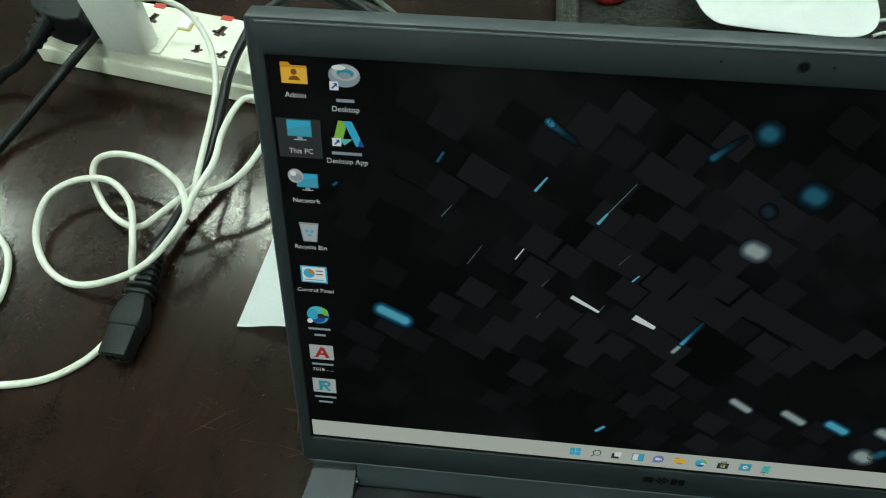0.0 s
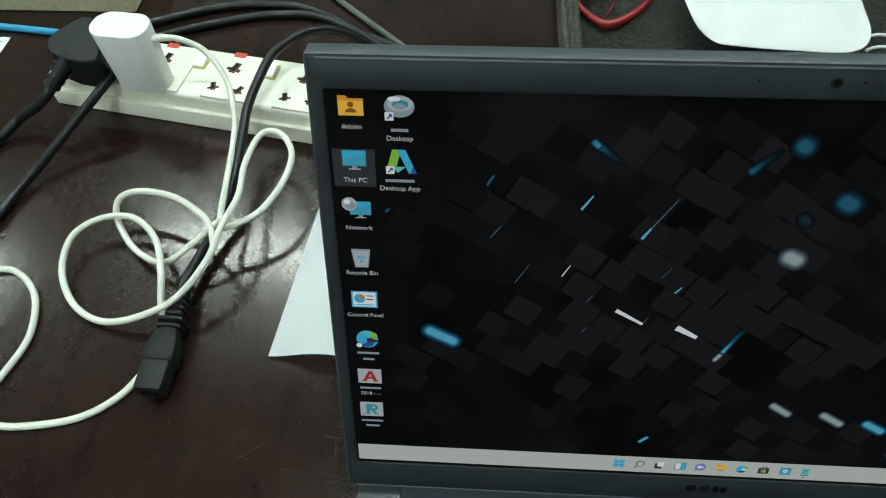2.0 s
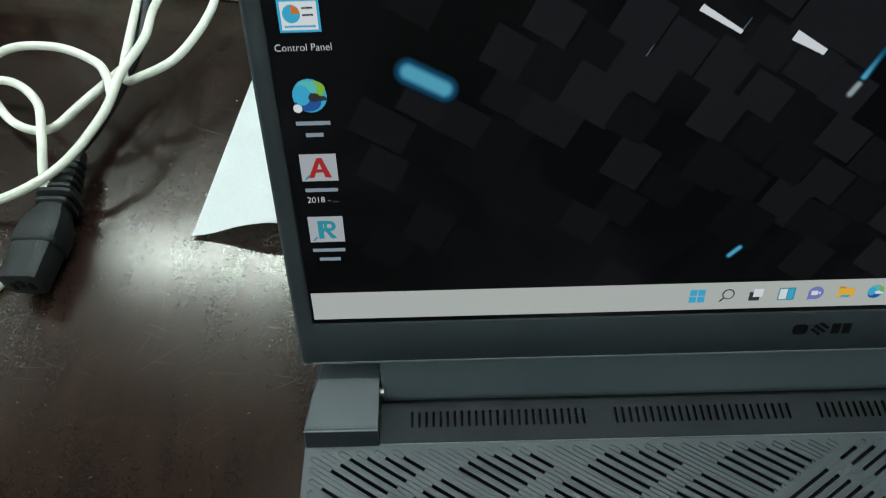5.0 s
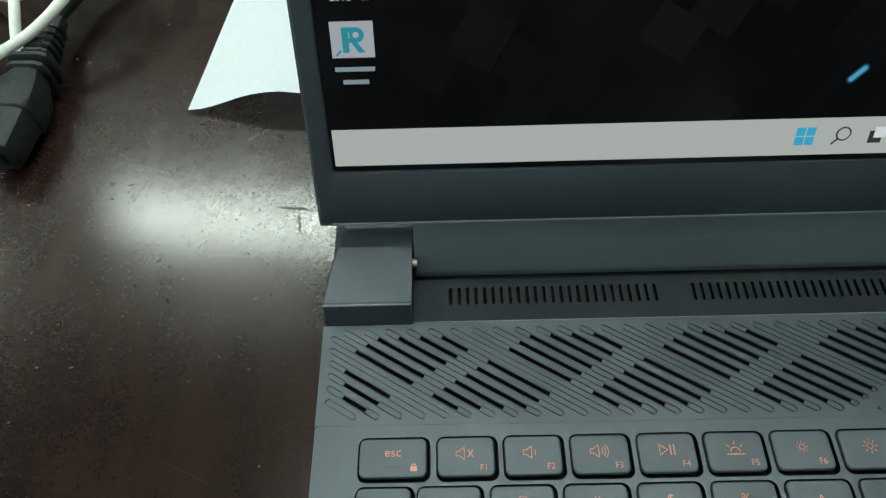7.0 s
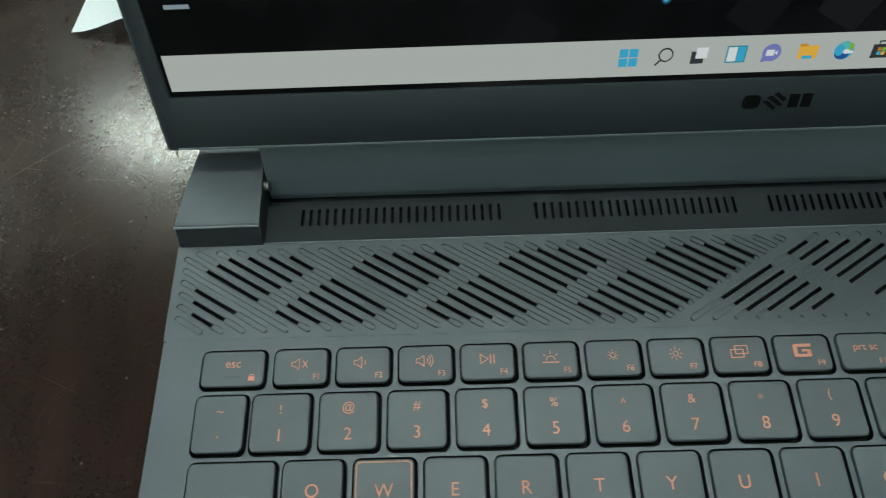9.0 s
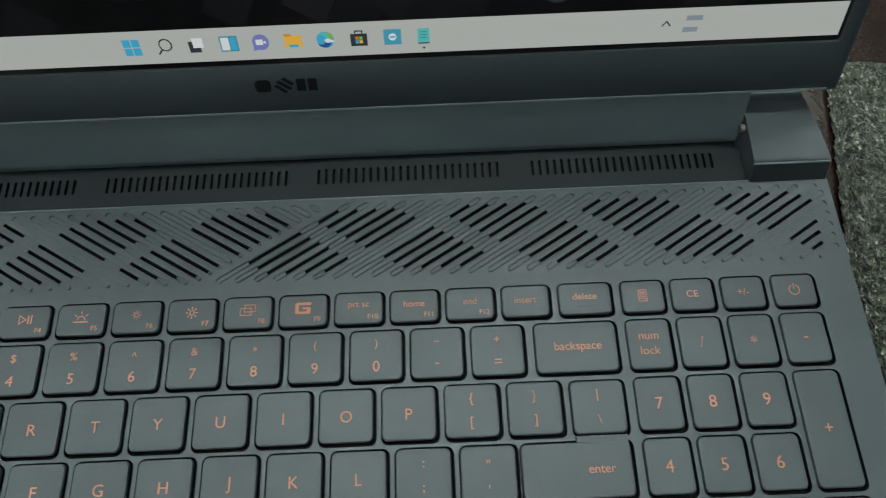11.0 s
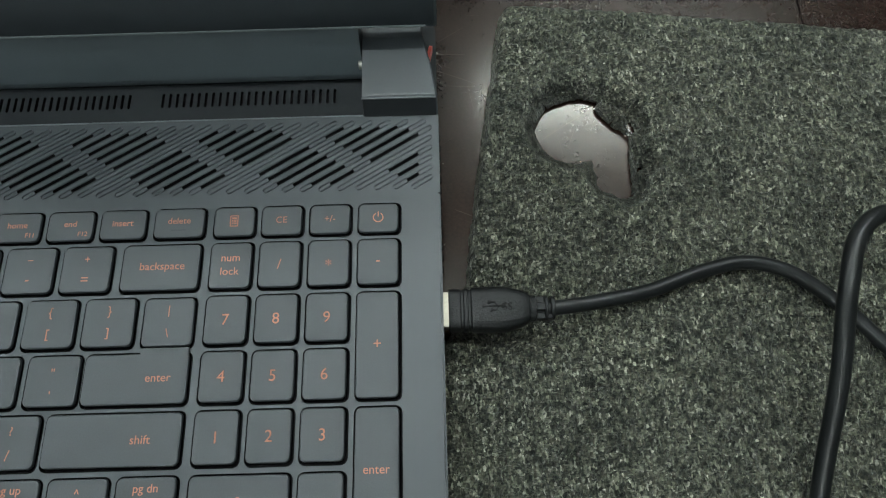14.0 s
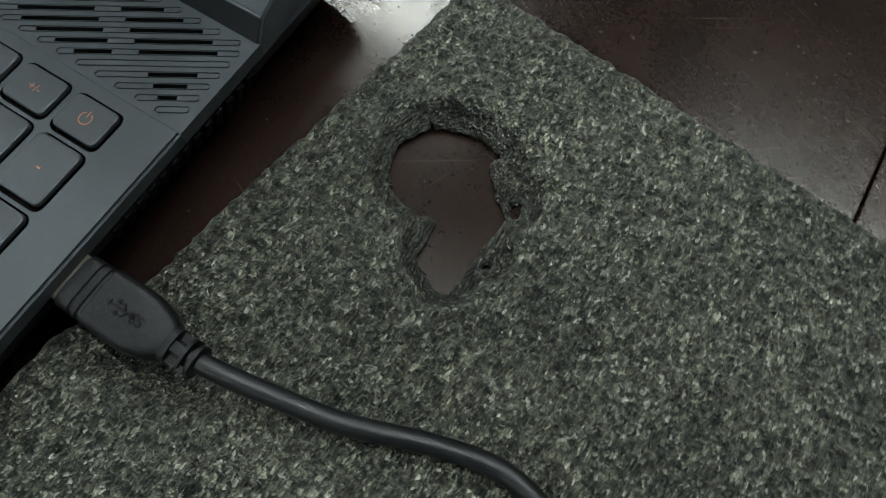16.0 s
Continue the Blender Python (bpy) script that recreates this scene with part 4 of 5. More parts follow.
caption("", 9.0, 28.8, bars=[(-5.2, 5.2)])
caption("", 9.0, 25.4, bars=[(-3.4, 3.4)])
# taskbar symbols
TY = 6.6
icon("menu_symbol", 130.7, TY, [("sky", rect(-2.6, -0.15, 0.15, 2.6)), ("sky", rect(0.15, 2.6, 0.15, 2.6)), ("sky", rect(-2.6, -0.15, -2.6, -0.15)), ("sky", rect(0.15, 2.6, -2.6, -0.15))])
icon("search_symbol", 140.7, TY, [("dark", disc(0.4, 0.5, 2.1)), ("dark", [(-2.5, -2.3), (-2.1, -2.7), (-0.7, -1.2), (-1.1, -0.8)])])
part("search_lens", flat(disc(141.1, TY + 0.5, 1.65), Z0 + 0.16), TASK, screen)
icon("windows_symbol", 150.4, TY, [("dark", rect(-2.2, 1.4, -2.4, 1.2)), ("white", rect(-0.9, 2.3, -0.9, 2.3))])
icon("board_symbol", 160.7, TY, [("teal", rect(-2.8, 2.8, -2.5, 2.5)), ("white", rect(-2.4, 0.1, -2.1, 2.1)), ("sky", rect(0.4, 2.4, -2.1, 2.1))])
icon("chat_symbol", 170.5, TY, [("violet", disc(0, 0.1, 2.6)), ("violet", [(-2.4, -0.8), (-2.6, -2.7), (-0.4, -2.2)]), ("white", rect(-1.5, 0.7, -0.8, 1.0)), ("white", [(0.7, 0.0), (1.6, 0.7), (1.6, -0.6)])])
icon("folder_symbol", 180.6, TY, [("gold", rect(-2.7, 2.7, -2.0, 1.8)), ("amber", [(-2.7, 1.6), (-2.7, 2.4), (-0.8, 2.4), (-0.2, 1.6)]), ("sky", rect(-1.4, 1.4, -2.0, -1.1))])
icon("swirl_symbol", 190.5, TY, [(c if c != "slate" else "white", [(x * 0.55, y * 0.55) for x, y in pts]) for c, pts in SWIRL])
icon("bag_symbol", 200.9, TY, [("dark", rect(-2.6, 2.6, -2.5, 1.5)), ("dark", rect(-1.3, -0.9, 1.4, 2.6)), ("dark", rect(0.9, 1.3, 1.4, 2.6)), ("dark", rect(-1.3, 1.3, 2.2, 2.6)), ("orange", rect(-1.1, -0.1, -0.4, 0.6)), ("green", rect(0.1, 1.1, -0.4, 0.6)), ("sky", rect(-1.1, -0.1, -1.6, -0.6)), ("gold", rect(0.1, 1.1, -1.6, -0.6))])
icon("tile_symbol", 211.3, TY, [("pc", rect(-2.7, 2.7, -2.5, 2.5)), ("white", disc(0, 0, 1.2, n=14)), ("pc", rect(-0.8, 0.8, -0.25, 0.25))])
icon("notes_symbol", 220.9, TY, [("mint", rect(-1.8, 1.8, -2.2, 2.4)), ("teal", rect(-1.1, 1.1, 1.1, 1.4)), ("teal", rect(-1.1, 1.1, 0.2, 0.5)), ("teal", rect(-1.1, 1.1, -0.7, -0.4)), ("dark", rect(-1.8, 1.8, -2.6, -2.2)), ("dark", disc(0, -3.9, 0.4, n=8))])
DIM = C["silver"]
for tx, ty, x0, x1 in ((304.3, 8.6, -2.4, 2.6), (303.9, 4.9, -2.6, 2.0)):
    part("tray_text", flat(rect(tx + x0, tx + x1, ty - 0.8, ty + 0.8), Z0 + 0.09), DIM, screen)
icon("chevron_symbol", 295.9, 7.2, [("dark", [(-1.5, -0.8), (-1.1, -1.1), (0.0, 0.3), (0.0, 0.9)]), ("dark", [(1.5, -0.8), (1.1, -1.1), (0.0, 0.3), (0.0, 0.9)])])


# ---- key caps with their orange lettering
CAPS = {}


def cap_mesh(w, d):
    if (w, d) not in CAPS:
        rings = []
        for z, g in ((-1.2, -0.05), (-0.45, 0.0), (-0.12, 0.12), (0.0, 0.42)):
            rings.append([(x, y, z) for x, y in outline(w - 2 * g, d - 2 * g, 1.7 - g * 0.5, 4)])
        CAPS[(w, d)] = mesh_of("key", loft(rings), KEYCAP)
    return CAPS[(w, d)]


def ring_shape(bm, cx, cy, r0, r1, a0=0, a1=360, n=18):
    pts0 = disc(cx, cy, r1, n=n, a0=a0, a1=a1)
    pts1 = disc(cx, cy, r0, n=n, a0=a0, a1=a1)
    k = len(pts0)
    for i in range(k - (0 if a1 - a0 >= 360 else 1)):
        j = (i + 1) % k
        flat([pts1[i], pts0[i], pts0[j], pts1[j]], 0, bm)


def stroke(bm, pts, w=0.13):
    """A closed outline drawn with a thin line."""
    for (xa, ya), (xb, yb) in zip(pts, pts[1:] + pts[:1]):
        le = math.hypot(xb - xa, yb - ya)
        ux, uy = (xb - xa) / le * w, (yb - ya) / le * w
        flat([(xa - ux + uy, ya - uy - ux), (xb + ux + uy, yb + uy - ux), (xb + ux - uy, yb + uy + ux), (xa - ux - uy, ya - uy + ux)], 0, bm)


def speaker(bm, waves, cross=False):
    stroke(bm, [(-2.6, -0.6), (-1.8, -0.6), (-0.4, -1.6), (-0.4, 1.6), (-1.8, 0.6), (-2.6, 0.6)])
    for i in range(waves):
        ring_shape(bm, -0.2, 0, 0.75 + 0.75 * i, 1.0 + 0.75 * i, -48, 48, 8)
    if cross:
        flat([(0.4, -0.9), (0.7, -1.1), (2.1, 0.9), (1.8, 1.1)], 0, bm), flat([(0.4, 0.9), (0.7, 1.1), (2.1, -0.9), (1.8, -1.1)], 0, bm)


def symbol(kind):
    bm = bmesh.new()
    if kind in ("mute", "vol1", "vol3"):
        speaker(bm, {"mute": 0, "vol1": 1, "vol3": 3}[kind], kind == "mute")
    elif kind == "play":
        stroke(bm, [(-2.0, -1.4), (0.2, 0), (-2.0, 1.4)]), flat(rect(0.7, 1.1, -1.4, 1.4), 0, bm), flat(rect(1.7, 2.1, -1.4, 1.4), 0, bm)
    elif kind == "light":
        flat(rect(-2.4, 2.4, -1.7, -1.3), 0, bm), ring_shape(bm, 0, -0.9, 1.1, 1.4, 0, 180, 10)
        for a in (40, 90, 140):
            c, s = math.cos(radians(a)), math.sin(radians(a))
            flat([(1.8 * c - 0.15 * s, -0.8 + 1.8 * s + 0.15 * c), (1.8 * c + 0.15 * s, -0.8 + 1.8 * s - 0.15 * c), (2.8 * c + 0.15 * s, -0.8 + 2.8 * s - 0.15 * c), (2.8 * c - 0.15 * s, -0.8 + 2.8 * s + 0.15 * c)], 0, bm)
    elif kind in ("sun0", "sun1"):
        ring_shape(bm, 0, 0, 0.6, 0.85)
        for k in range(8):
            c, s = math.cos(k * math.pi / 4), math.sin(k * math.pi / 4)
            r0, r1 = (1.2, 1.5) if kind == "sun0" else (1.2, 2.0)
            flat([(r0 * c - 0.15 * s, r0 * s + 0.15 * c), (r0 * c + 0.15 * s, r0 * s - 0.15 * c), (r1 * c + 0.15 * s, r1 * s - 0.15 * c), (r1 * c - 0.15 * s, r1 * s + 0.15 * c)], 0, bm)
    elif kind == "proj":
        for ox, oy in ((-0.6, -0.5), (0.7, 0.6)):
            for q in (rect(-1.9, 1.9, 1.0, 1.3), rect(-1.9, 1.9, -1.3, -1.0), rect(-1.9, -1.6, -1.0, 1.0), rect(1.6, 1.9, -1.0, 1.0)):
                flat([(x + ox, y + oy) for x, y in q], 0, bm)
    elif kind == "mark":
        for q in (rect(-2.2, 2.6, 1.0, 1.9), rect(-2.6, -1.4, -1.9, 1.6), rect(-2.2, 2.2, -1.9, -1.1), rect(1.2, 2.4, -1.6, 0.2), rect(-0.2, 2.2, -0.4, 0.3)):
            flat(q, 0, bm)
    elif kind == "calc":
        for q in (rect(-1.4, 1.4, 1.7, 2.0), rect(-1.4, 1.4, -2.0, -1.7), rect(-1.4, -1.1, -1.7, 1.7), rect(1.1, 1.4, -1.7, 1.7), rect(-0.8, 0.8, 0.7, 1.3)):
            flat(q, 0, bm)
        for i in range(3):
            for j in range(3):
                flat(rect(-0.8 + 0.6 * i, -0.4 + 0.6 * i, 0.1 - 0.6 * j, 0.45 - 0.6 * j), 0, bm)
    elif kind == "power":
        ring_shape(bm, 0, -0.1, 1.45, 1.8, 118, 422, 22), flat(rect(-0.17, 0.17, 0.2, 2.1), 0, bm)
    elif kind == "lock":
        flat(rect(-0.9, 0.9, -1.0, 0.3), 0, bm), ring_shape(bm, 0, 0.3, 0.45, 0.7, 0, 180, 8)
    elif kind == "_":
        flat(rect(-2.4, 2.4, -0.06, 0.06), 0, bm)
    return bm


# the enter key reaches up behind the key above it
part("key_step", box(271.7, 287.1, -94.6, -91.9, KEY_TOP - 1.2, KEY_TOP - 0.03, 0.35), KEYCAP, laptop)
SYMBOLS = {"mute", "vol1", "vol3", "play", "light", "sun0", "sun1", "proj", "mark", "calc", "power", "lock", "_"}
BRASS_LINE = surface("orange_outline", (0.30, 0.13, 0.07), 0.6, vary=0.1, bump=0)
for x, y, w, d, legends in KEYBOARD:
    wob = random.uniform(-0.12, 0.12)
    k = part("key", cap_mesh(w, d), None, laptop, m=at(x + random.uniform(-0.08, 0.08), y + random.uniform(-0.06, 0.06), KEY_TOP + random.uniform(-0.08, 0.04), wob, random.uniform(-0.25, 0.25), random.uniform(-0.2, 0.2)))
    for text, lx, ly, size in legends:
        if text in SYMBOLS:
            part("legend", symbol(text), WELL if text == "_" else ORANGE, k, m=at(lx, ly, 0.035))
        else:
            part("legend", letters(text.strip(), size * 1.12, ORANGE, 0.0), None, k, m=at(lx, ly, 0.035))
    if legends and legends[0][0] in ("W", "A", "S", "D"):
        ed = bmesh.new()
        a, b = outline(w - 1.0, d - 1.0, 1.3, 4), outline(w - 1.8, d - 1.8, 1.0, 4)
        for i in range(len(a)):
            j = (i + 1) % len(a)
            flat([a[i], a[j], b[j], b[i]], 0.03, ed)
        part("outline", ed, BRASS_LINE, k, "thin orange outline")


# ---------------------------------------------------------------- fibre padding beside the laptop
def smooth_step(a, b, v):
    t = np.clip((v - a) / (b - a), 0, 1)
    return t * t * (3 - 2 * t)


def noise_field(x, y, scale, seed):
    """Cheap value noise on arrays, in millimetres."""
    r = np.random.RandomState(seed).rand(256, 256)
    u, v = x / scale, y / scale
    i, j = np.floor(u).astype(int), np.floor(v).astype(int)
    fu, fv = u - i, v - j
    fu, fv = fu * fu * (3 - 2 * fu), fv * fv * (3 - 2 * fv)
    g = lambda a, b: r[a % 256, b % 256]
    return (g(i, j) * (1 - fu) + g(i + 1, j) * fu) * (1 - fv) + (g(i, j + 1) * (1 - fu) + g(i + 1, j + 1) * fu) * fv - 0.5


def capsule(x, y, x0, y0, x1, y1, r):
    dx, dy = x1 - x0, y1 - y0
    t = np.clip(((x - x0) * dx + (y - y0) * dy) / (dx * dx + dy * dy), 0, 1)
    return np.hypot(x - x0 - t * dx, y - y0 - t * dy) - r


def padding_sheet():
    """A soft sheet, thick 8 mm, with a torn hole; lies on the desk and rounds off at its edges."""
    step = 0.85
    xs, ys = np.arange(362, 700, step), np.arange(-262, 58, step)
    X, Y = np.meshgrid(xs, ys, indexing="ij")
    ragged = noise_field(X, Y, 5.0, 1) * 1.6 + noise_field(X, Y, 1.9, 2) * 1.5
    left = np.interp(Y, [-262, -141, -116, -94, -80, -70, -56, -28, -4, 30, 49, 60], [363.0, 363.6, 364.2, 365.6, 372.0, 376, 377, 381, 385, 390.5, 393.5, 395])
    far = np.interp(X, [360, 393, 453, 547, 700], [56, 53, 47.4, 35.0, 12])
    d = np.minimum(X - left, far - Y)
    corner = np.hypot(np.maximum(6 - (X - left), 0), np.maximum(6 - (far - Y), 0))
    d = np.minimum(d, 6 - corner) + ragged * 0.5
    hole = capsule(X, Y, 419.6, -5.6, 424.0, -4.8, 13.9)
    hole = np.minimum(hole, capsule(X, Y, 431.2, -12.0, 433.6, -26.8, 6.0))
    hole = np.minimum(hole, capsule(X, Y, 437.2, -9.5, 436.6, -30.5, 3.9))
    hole = np.minimum(hole, capsule(X, Y, 441.8, -2.0, 443.2, -6.0, 1.1))
    hole = np.minimum(hole, capsule(X, Y, 443.8, -22.8, 444.2, -22.2, 0.9))
    hole = np.maximum(hole, -capsule(X, Y, 434.5, 4.5, 438.5, -1.5, 4.0))
    hole = hole + ragged * 0.6
    d = np.minimum(d, hole)
    edge = np.clip(d / 3.2, 0, 1)
    Z = 8.2 * np.sqrt(np.clip(1 - (1 - edge) ** 2, 0, 1))
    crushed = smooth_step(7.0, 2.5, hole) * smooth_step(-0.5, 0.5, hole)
    Z = Z * (1 - 0.42 * crushed)
    dip = smooth_step(12, 3, np.hypot((X - 388) * 0.42, (Y + 84) * 1.0))
    Z = Z - 4.0 * dip - 1.3 * smooth_step(7, 0, np.abs(Y + 86 + (X - 400) * 0.12)) * smooth_step(520, 420, X)
    Z = Z - 0.9 * smooth_step(6, 0, np.abs(X - 483 - (Y + 90) * 0.04)) * smooth_step(-60, -90, Y)
    fuzz = noise_field(X, Y, 3.1, 7) * 1.3 + noise_field(X, Y, 1.9, 3) * 1.5 + noise_field(X, Y, 1.1, 4) * 0.9 + noise_field(X, Y, 26, 5) * 1.4 + noise_field(X, Y, 70, 6) * 1.6
    Z = np.maximum(Z + fuzz * edge * (1 - 0.72 * crushed), 0.3)
    gx, gy = np.gradient(d, step)
    rim = (d > 0) & (d < 1.25) & (np.hypot(gx, gy) > 0.4)
    X, Y = X - np.where(rim, np.clip(d * gx, -1.2, 1.2), 0), Y - np.where(rim, np.clip(d * gy, -1.2, 1.2), 0)
    Z = np.where(rim, 0.3 + Z * 0.35, Z)
    n, m = X.shape
    verts = np.stack([X, Y, Z], -1).reshape(-1, 3) * MM
    idx = np.arange(n * m).reshape(n, m)
    ok = (d[:-1, :-1] > 0) & (d[1:, :-1] > 0) & (d[:-1, 1:] > 0) & (d[1:, 1:] > 0)
    quads = np.stack([idx[:-1, :-1], idx[1:, :-1], idx[1:, 1:], idx[:-1, 1:]], -1)[ok]
    used, inv = np.unique(quads, return_inverse=True)
    me = bpy.data.meshes.new("padding_sheet")
    me.from_pydata(verts[used].tolist(), [], inv.reshape(-1, 4).tolist())
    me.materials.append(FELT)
    me.materials.append(FELT_DARKER)
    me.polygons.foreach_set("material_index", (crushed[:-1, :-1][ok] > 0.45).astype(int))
    me.polygons.foreach_set("use_smooth", [True] * len(me.polygons))
    return me


tagged(new("padding_sheet", padding_sheet()), "grey-green recycled fibre padding sheet with a torn round hole", "padding")


# ---------------------------------------------------------------- black data plug and cords on the padding
usb = tagged(new("usb_cable"), "black USB cable plugged into the laptop's side, lying on the padding", "cable")
PY, PZ = -80.8, 17.6
NICKEL = surface("worn_nickel", (0.25, 0.23, 0.19), 0.42, metal=1.0, vary=0.12, bump=0.05)
part("metal_shell", box(362, 375.5, PY - 6.0, PY + 6.0, PZ - 2.25, PZ + 2.25, 0.4), NICKEL, usb, "bright metal plug shell")


def oval(x, w, h, n=20, p=0.45):
    pts = []
    for i in range(n):
        a = 2 * math.pi * i / n
        c, s = math.cos(a), math.sin(a)
        pts.append((x, PY + w / 2 * math.copysign(abs(c) ** p, c), PZ + h / 2 * math.copysign(abs(s) ** p, s)))
    return pts


grip = loft([oval(369.4, 13.0, 7.6), oval(369.9, 13.8, 8.2), oval(373.2, 13.8, 8.2), oval(373.5, 13.2, 7.6), oval(374.2, 13.2, 7.6), oval(374.5, 14.0, 8.4), oval(375.6, 14.0, 8.4), oval(375.9, 13.4, 7.8), oval(376.6, 13.4, 7.8), oval(377.0, 14.6, 8.6),
             oval(385, 15.0, 8.8), oval(389, 14.4, 8.6), oval(393, 12.2, 8.0), oval(395.6, 9.4, 7.2), oval(396.2, 8.4, 6.6)])
bmesh.ops.recalc_face_normals(grip, faces=grip.faces)
part("grip", grip, RUBBER, usb, "black moulded grip", smooth=True)
for x, w, half in ((397.0, 8.6, 1.1), (401.4, 8.2, 0.6), (403.6, 7.8, 0.7)):
    r = loft([oval(x - half, w - 0.8, w - 1.6, 16, 0.7), oval(x - half + 0.2, w, w - 0.8, 16, 0.7), oval(x + half - 0.2, w, w - 0.8, 16, 0.7), oval(x + half, w - 0.8, w - 1.6, 16, 0.7)])
    bmesh.ops.recalc_face_normals(r, faces=r.faces)
    part("relief_ring", r, RUBBER, usb, smooth=True)
part("relief_bridge", box(397.5, 401.2, PY - 1.3, PY + 1.3, PZ - 3.4, PZ + 3.4, 0.4), RUBBER, usb)
part("relief_bridge", box(397.5, 401.2, PY - 3.9, PY + 3.9, PZ - 1.6, PZ + 1.6, 0.4), RUBBER, usb)
part("relief_bridge", box(401.6, 403.4, PY - 4.0, PY - 2.4, PZ - 2.4, PZ + 2.4, 0.3), RUBBER, usb)
# raised trident sign and two letters on the grip
sign = bmesh.new()
for pts in (rect(-4.6, 3.0, -0.22, 0.22), [(3.0, -0.7), (4.3, 0), (3.0, 0.7)], disc(-4.8, 0, 0.8, n=12), [(-2.6, 0.1), (-1.2, 1.6), (0.6, 1.6), (0.6, 1.2), (-1.0, 1.2), (-2.1, 0.1)], rect(0.4, 1.6, 0.9, 1.9),
            [(-3.4, -0.1), (-2.0, -1.6), (-0.4, -1.6), (-0.4, -1.2), (-1.8, -1.2), (-2.9, -0.1)], disc(0.0, -1.4, 0.6, n=10)):
    slab(pts, 0, 0.25, sign)
SIGN = surface("pressed_sign", (0.0045, 0.005, 0.005), 0.75, bump=0, spec=0.12)
part("pressed_sign", sign, SIGN, usb, "pressed trident sign", m=at(383.4, PY + 0.2, PZ + 4.34) @ Matrix.Diagonal((-0.78, 0.95, 1, 1)))
part("lettering", letters("SS", 3.6, SIGN), None, usb, m=at(388.6, PY, PZ + 4.36))
part("cord", tube([(395, -80.8, 17.6), (405, -80.6, 17.2), (420, -78.2, 15.0), (438, -74.4, 13.0), (456, -68.0, 11.6), (472, -64.6, 11.2), (485.8, -67.6, 11.2), (496.5, -75.2, 11.2), (507, -86, 11.2), (523, -105, 11.0), (548, -128, 11), (590, -165, 11), (650, -205, 11)], 2.55, 16, 8), CORD, usb, smooth=True)
cord = tagged(new("black_cord"), "thick black cord arching over the padding", "cable")
part("cord", tube([(440, -258, 11), (458, -215, 11), (472, -172, 12.5), (478.5, -140, 19), (482, -110, 36), (484.6, -86, 46), (492, -68, 47), (506, -61, 44), (529, -66.5, 34), (560, -81, 23), (600, -100, 13.5), (650, -122, 11.3), (690, -140, 11.3)], 2.75, 16, 8), CORD, cord, smooth=True)


# ---------------------------------------------------------------- power strip and what is plugged in
STRIP_ANG = -10.0
STRIP = at(-296, 329.5, 0, 0, 0, STRIP_ANG)
strip = tagged(new("power_strip"), "aged cream power strip with universal sockets and red switches", "power strip")
strip.matrix_basis = STRIP
SLEN, SDEP, STOP = 300, 65, 30
rings = []
for z, g in ((0, 1.2), (0.2, 1.0), (1.2, 0), (1.6, 0), (15.6, 0.2), (16.0, 0.3), (16.4, 0.7), (16.5, 1.0), (16.6, 3.0), (16.4, 3.3), (15.8, 3.7), (16.0, 4.2), (17.0, 4.3), (18.0, 4.3), (26.6, 4.6), (27.4, 4.7), (29.0, 5.3), (29.7, 6.4), (30, 8.0), (30, 9.0)):
    rings.append([(x, y, z) for x, y in outline(SLEN - 2 * g, SDEP - 2 * g, 5.0 - g * 0.4, 4, SLEN / 2, SDEP / 2)])
part("housing", loft(rings), CREAM, strip, "cream plastic housing", smooth=True)


def socket(cx):
    bm = slab(outline(42, 46, 2.0, 3, 3.5, -2), 0, 1.6, None, 0, 0.4)
    plate = part("socket", bm, CREAM, strip, "square universal socket", m=at(cx, 30.5, STOP - 0.1))
    for sx, sy, rz, big in ((-1, 10.5, -12, 1.75), (-10.0, -13.0, 20, 1.3), (12.0, -13.5, -20, 1.3)):
        q = bmesh.new()
        slab(rect(-1.6 * big, 1.6 * big, -3.4 * big, 3.6 * big), 0, 0.06, q)
        slab(disc(0, -1.0 * big, 2.2 * big, n=14), 0, 0.08, q)
        slab(rect(-3.5 * big, 3.5 * big, -2.2 * big, -0.6), 0, 0.1, q)
        part("pin_slot", q, PINK, plate, "dark rusty pin slots", m=at(sx, sy, 1.6, 0, 0, rz))
        # flat black slabs in place of the slot's shaded depth
        gap = slab(rect(-0.7 * big, 0.5 * big, -1.9 * big, 2.9 * big), 0, 0.14)
        slab(rect(-2.9 * big, -0.9 * big, -1.9 * big, -1.1 * big), 0, 0.14, gap)
        part("contact_gap", gap, WELL, plate, m=at(sx, sy, 1.6, 0, 0, rz))


for i in range(5):
    cx = 36 + 61 * i
    if cx < SLEN - 26:
        socket(cx)
        part("pilot_light", slab(outline(10.0, 5.4, 0.6, 2), 0, 1.4, None, 0, 0.3), RED_NEON, strip, "red pilot light", m=at(cx - 3.5, 58.0, STOP - 0.8))
    if i:
        sx = cx - 32.5
        part("switch_surround", slab(outline(12.6, 17, 1.2, 3), 0, 1.3, None, 0, 0.4), YELLOW, strip, "yellowed switch surround", m=at(sx, 44, STOP - 0.2))
        part("rocker", slab(outline(10.2, 14.4, 1.2, 3), 0, 3.4, None, 0, 1.0), WHITE_PLASTIC, strip, "white rocker switch", m=at(sx, 44, STOP, 7))

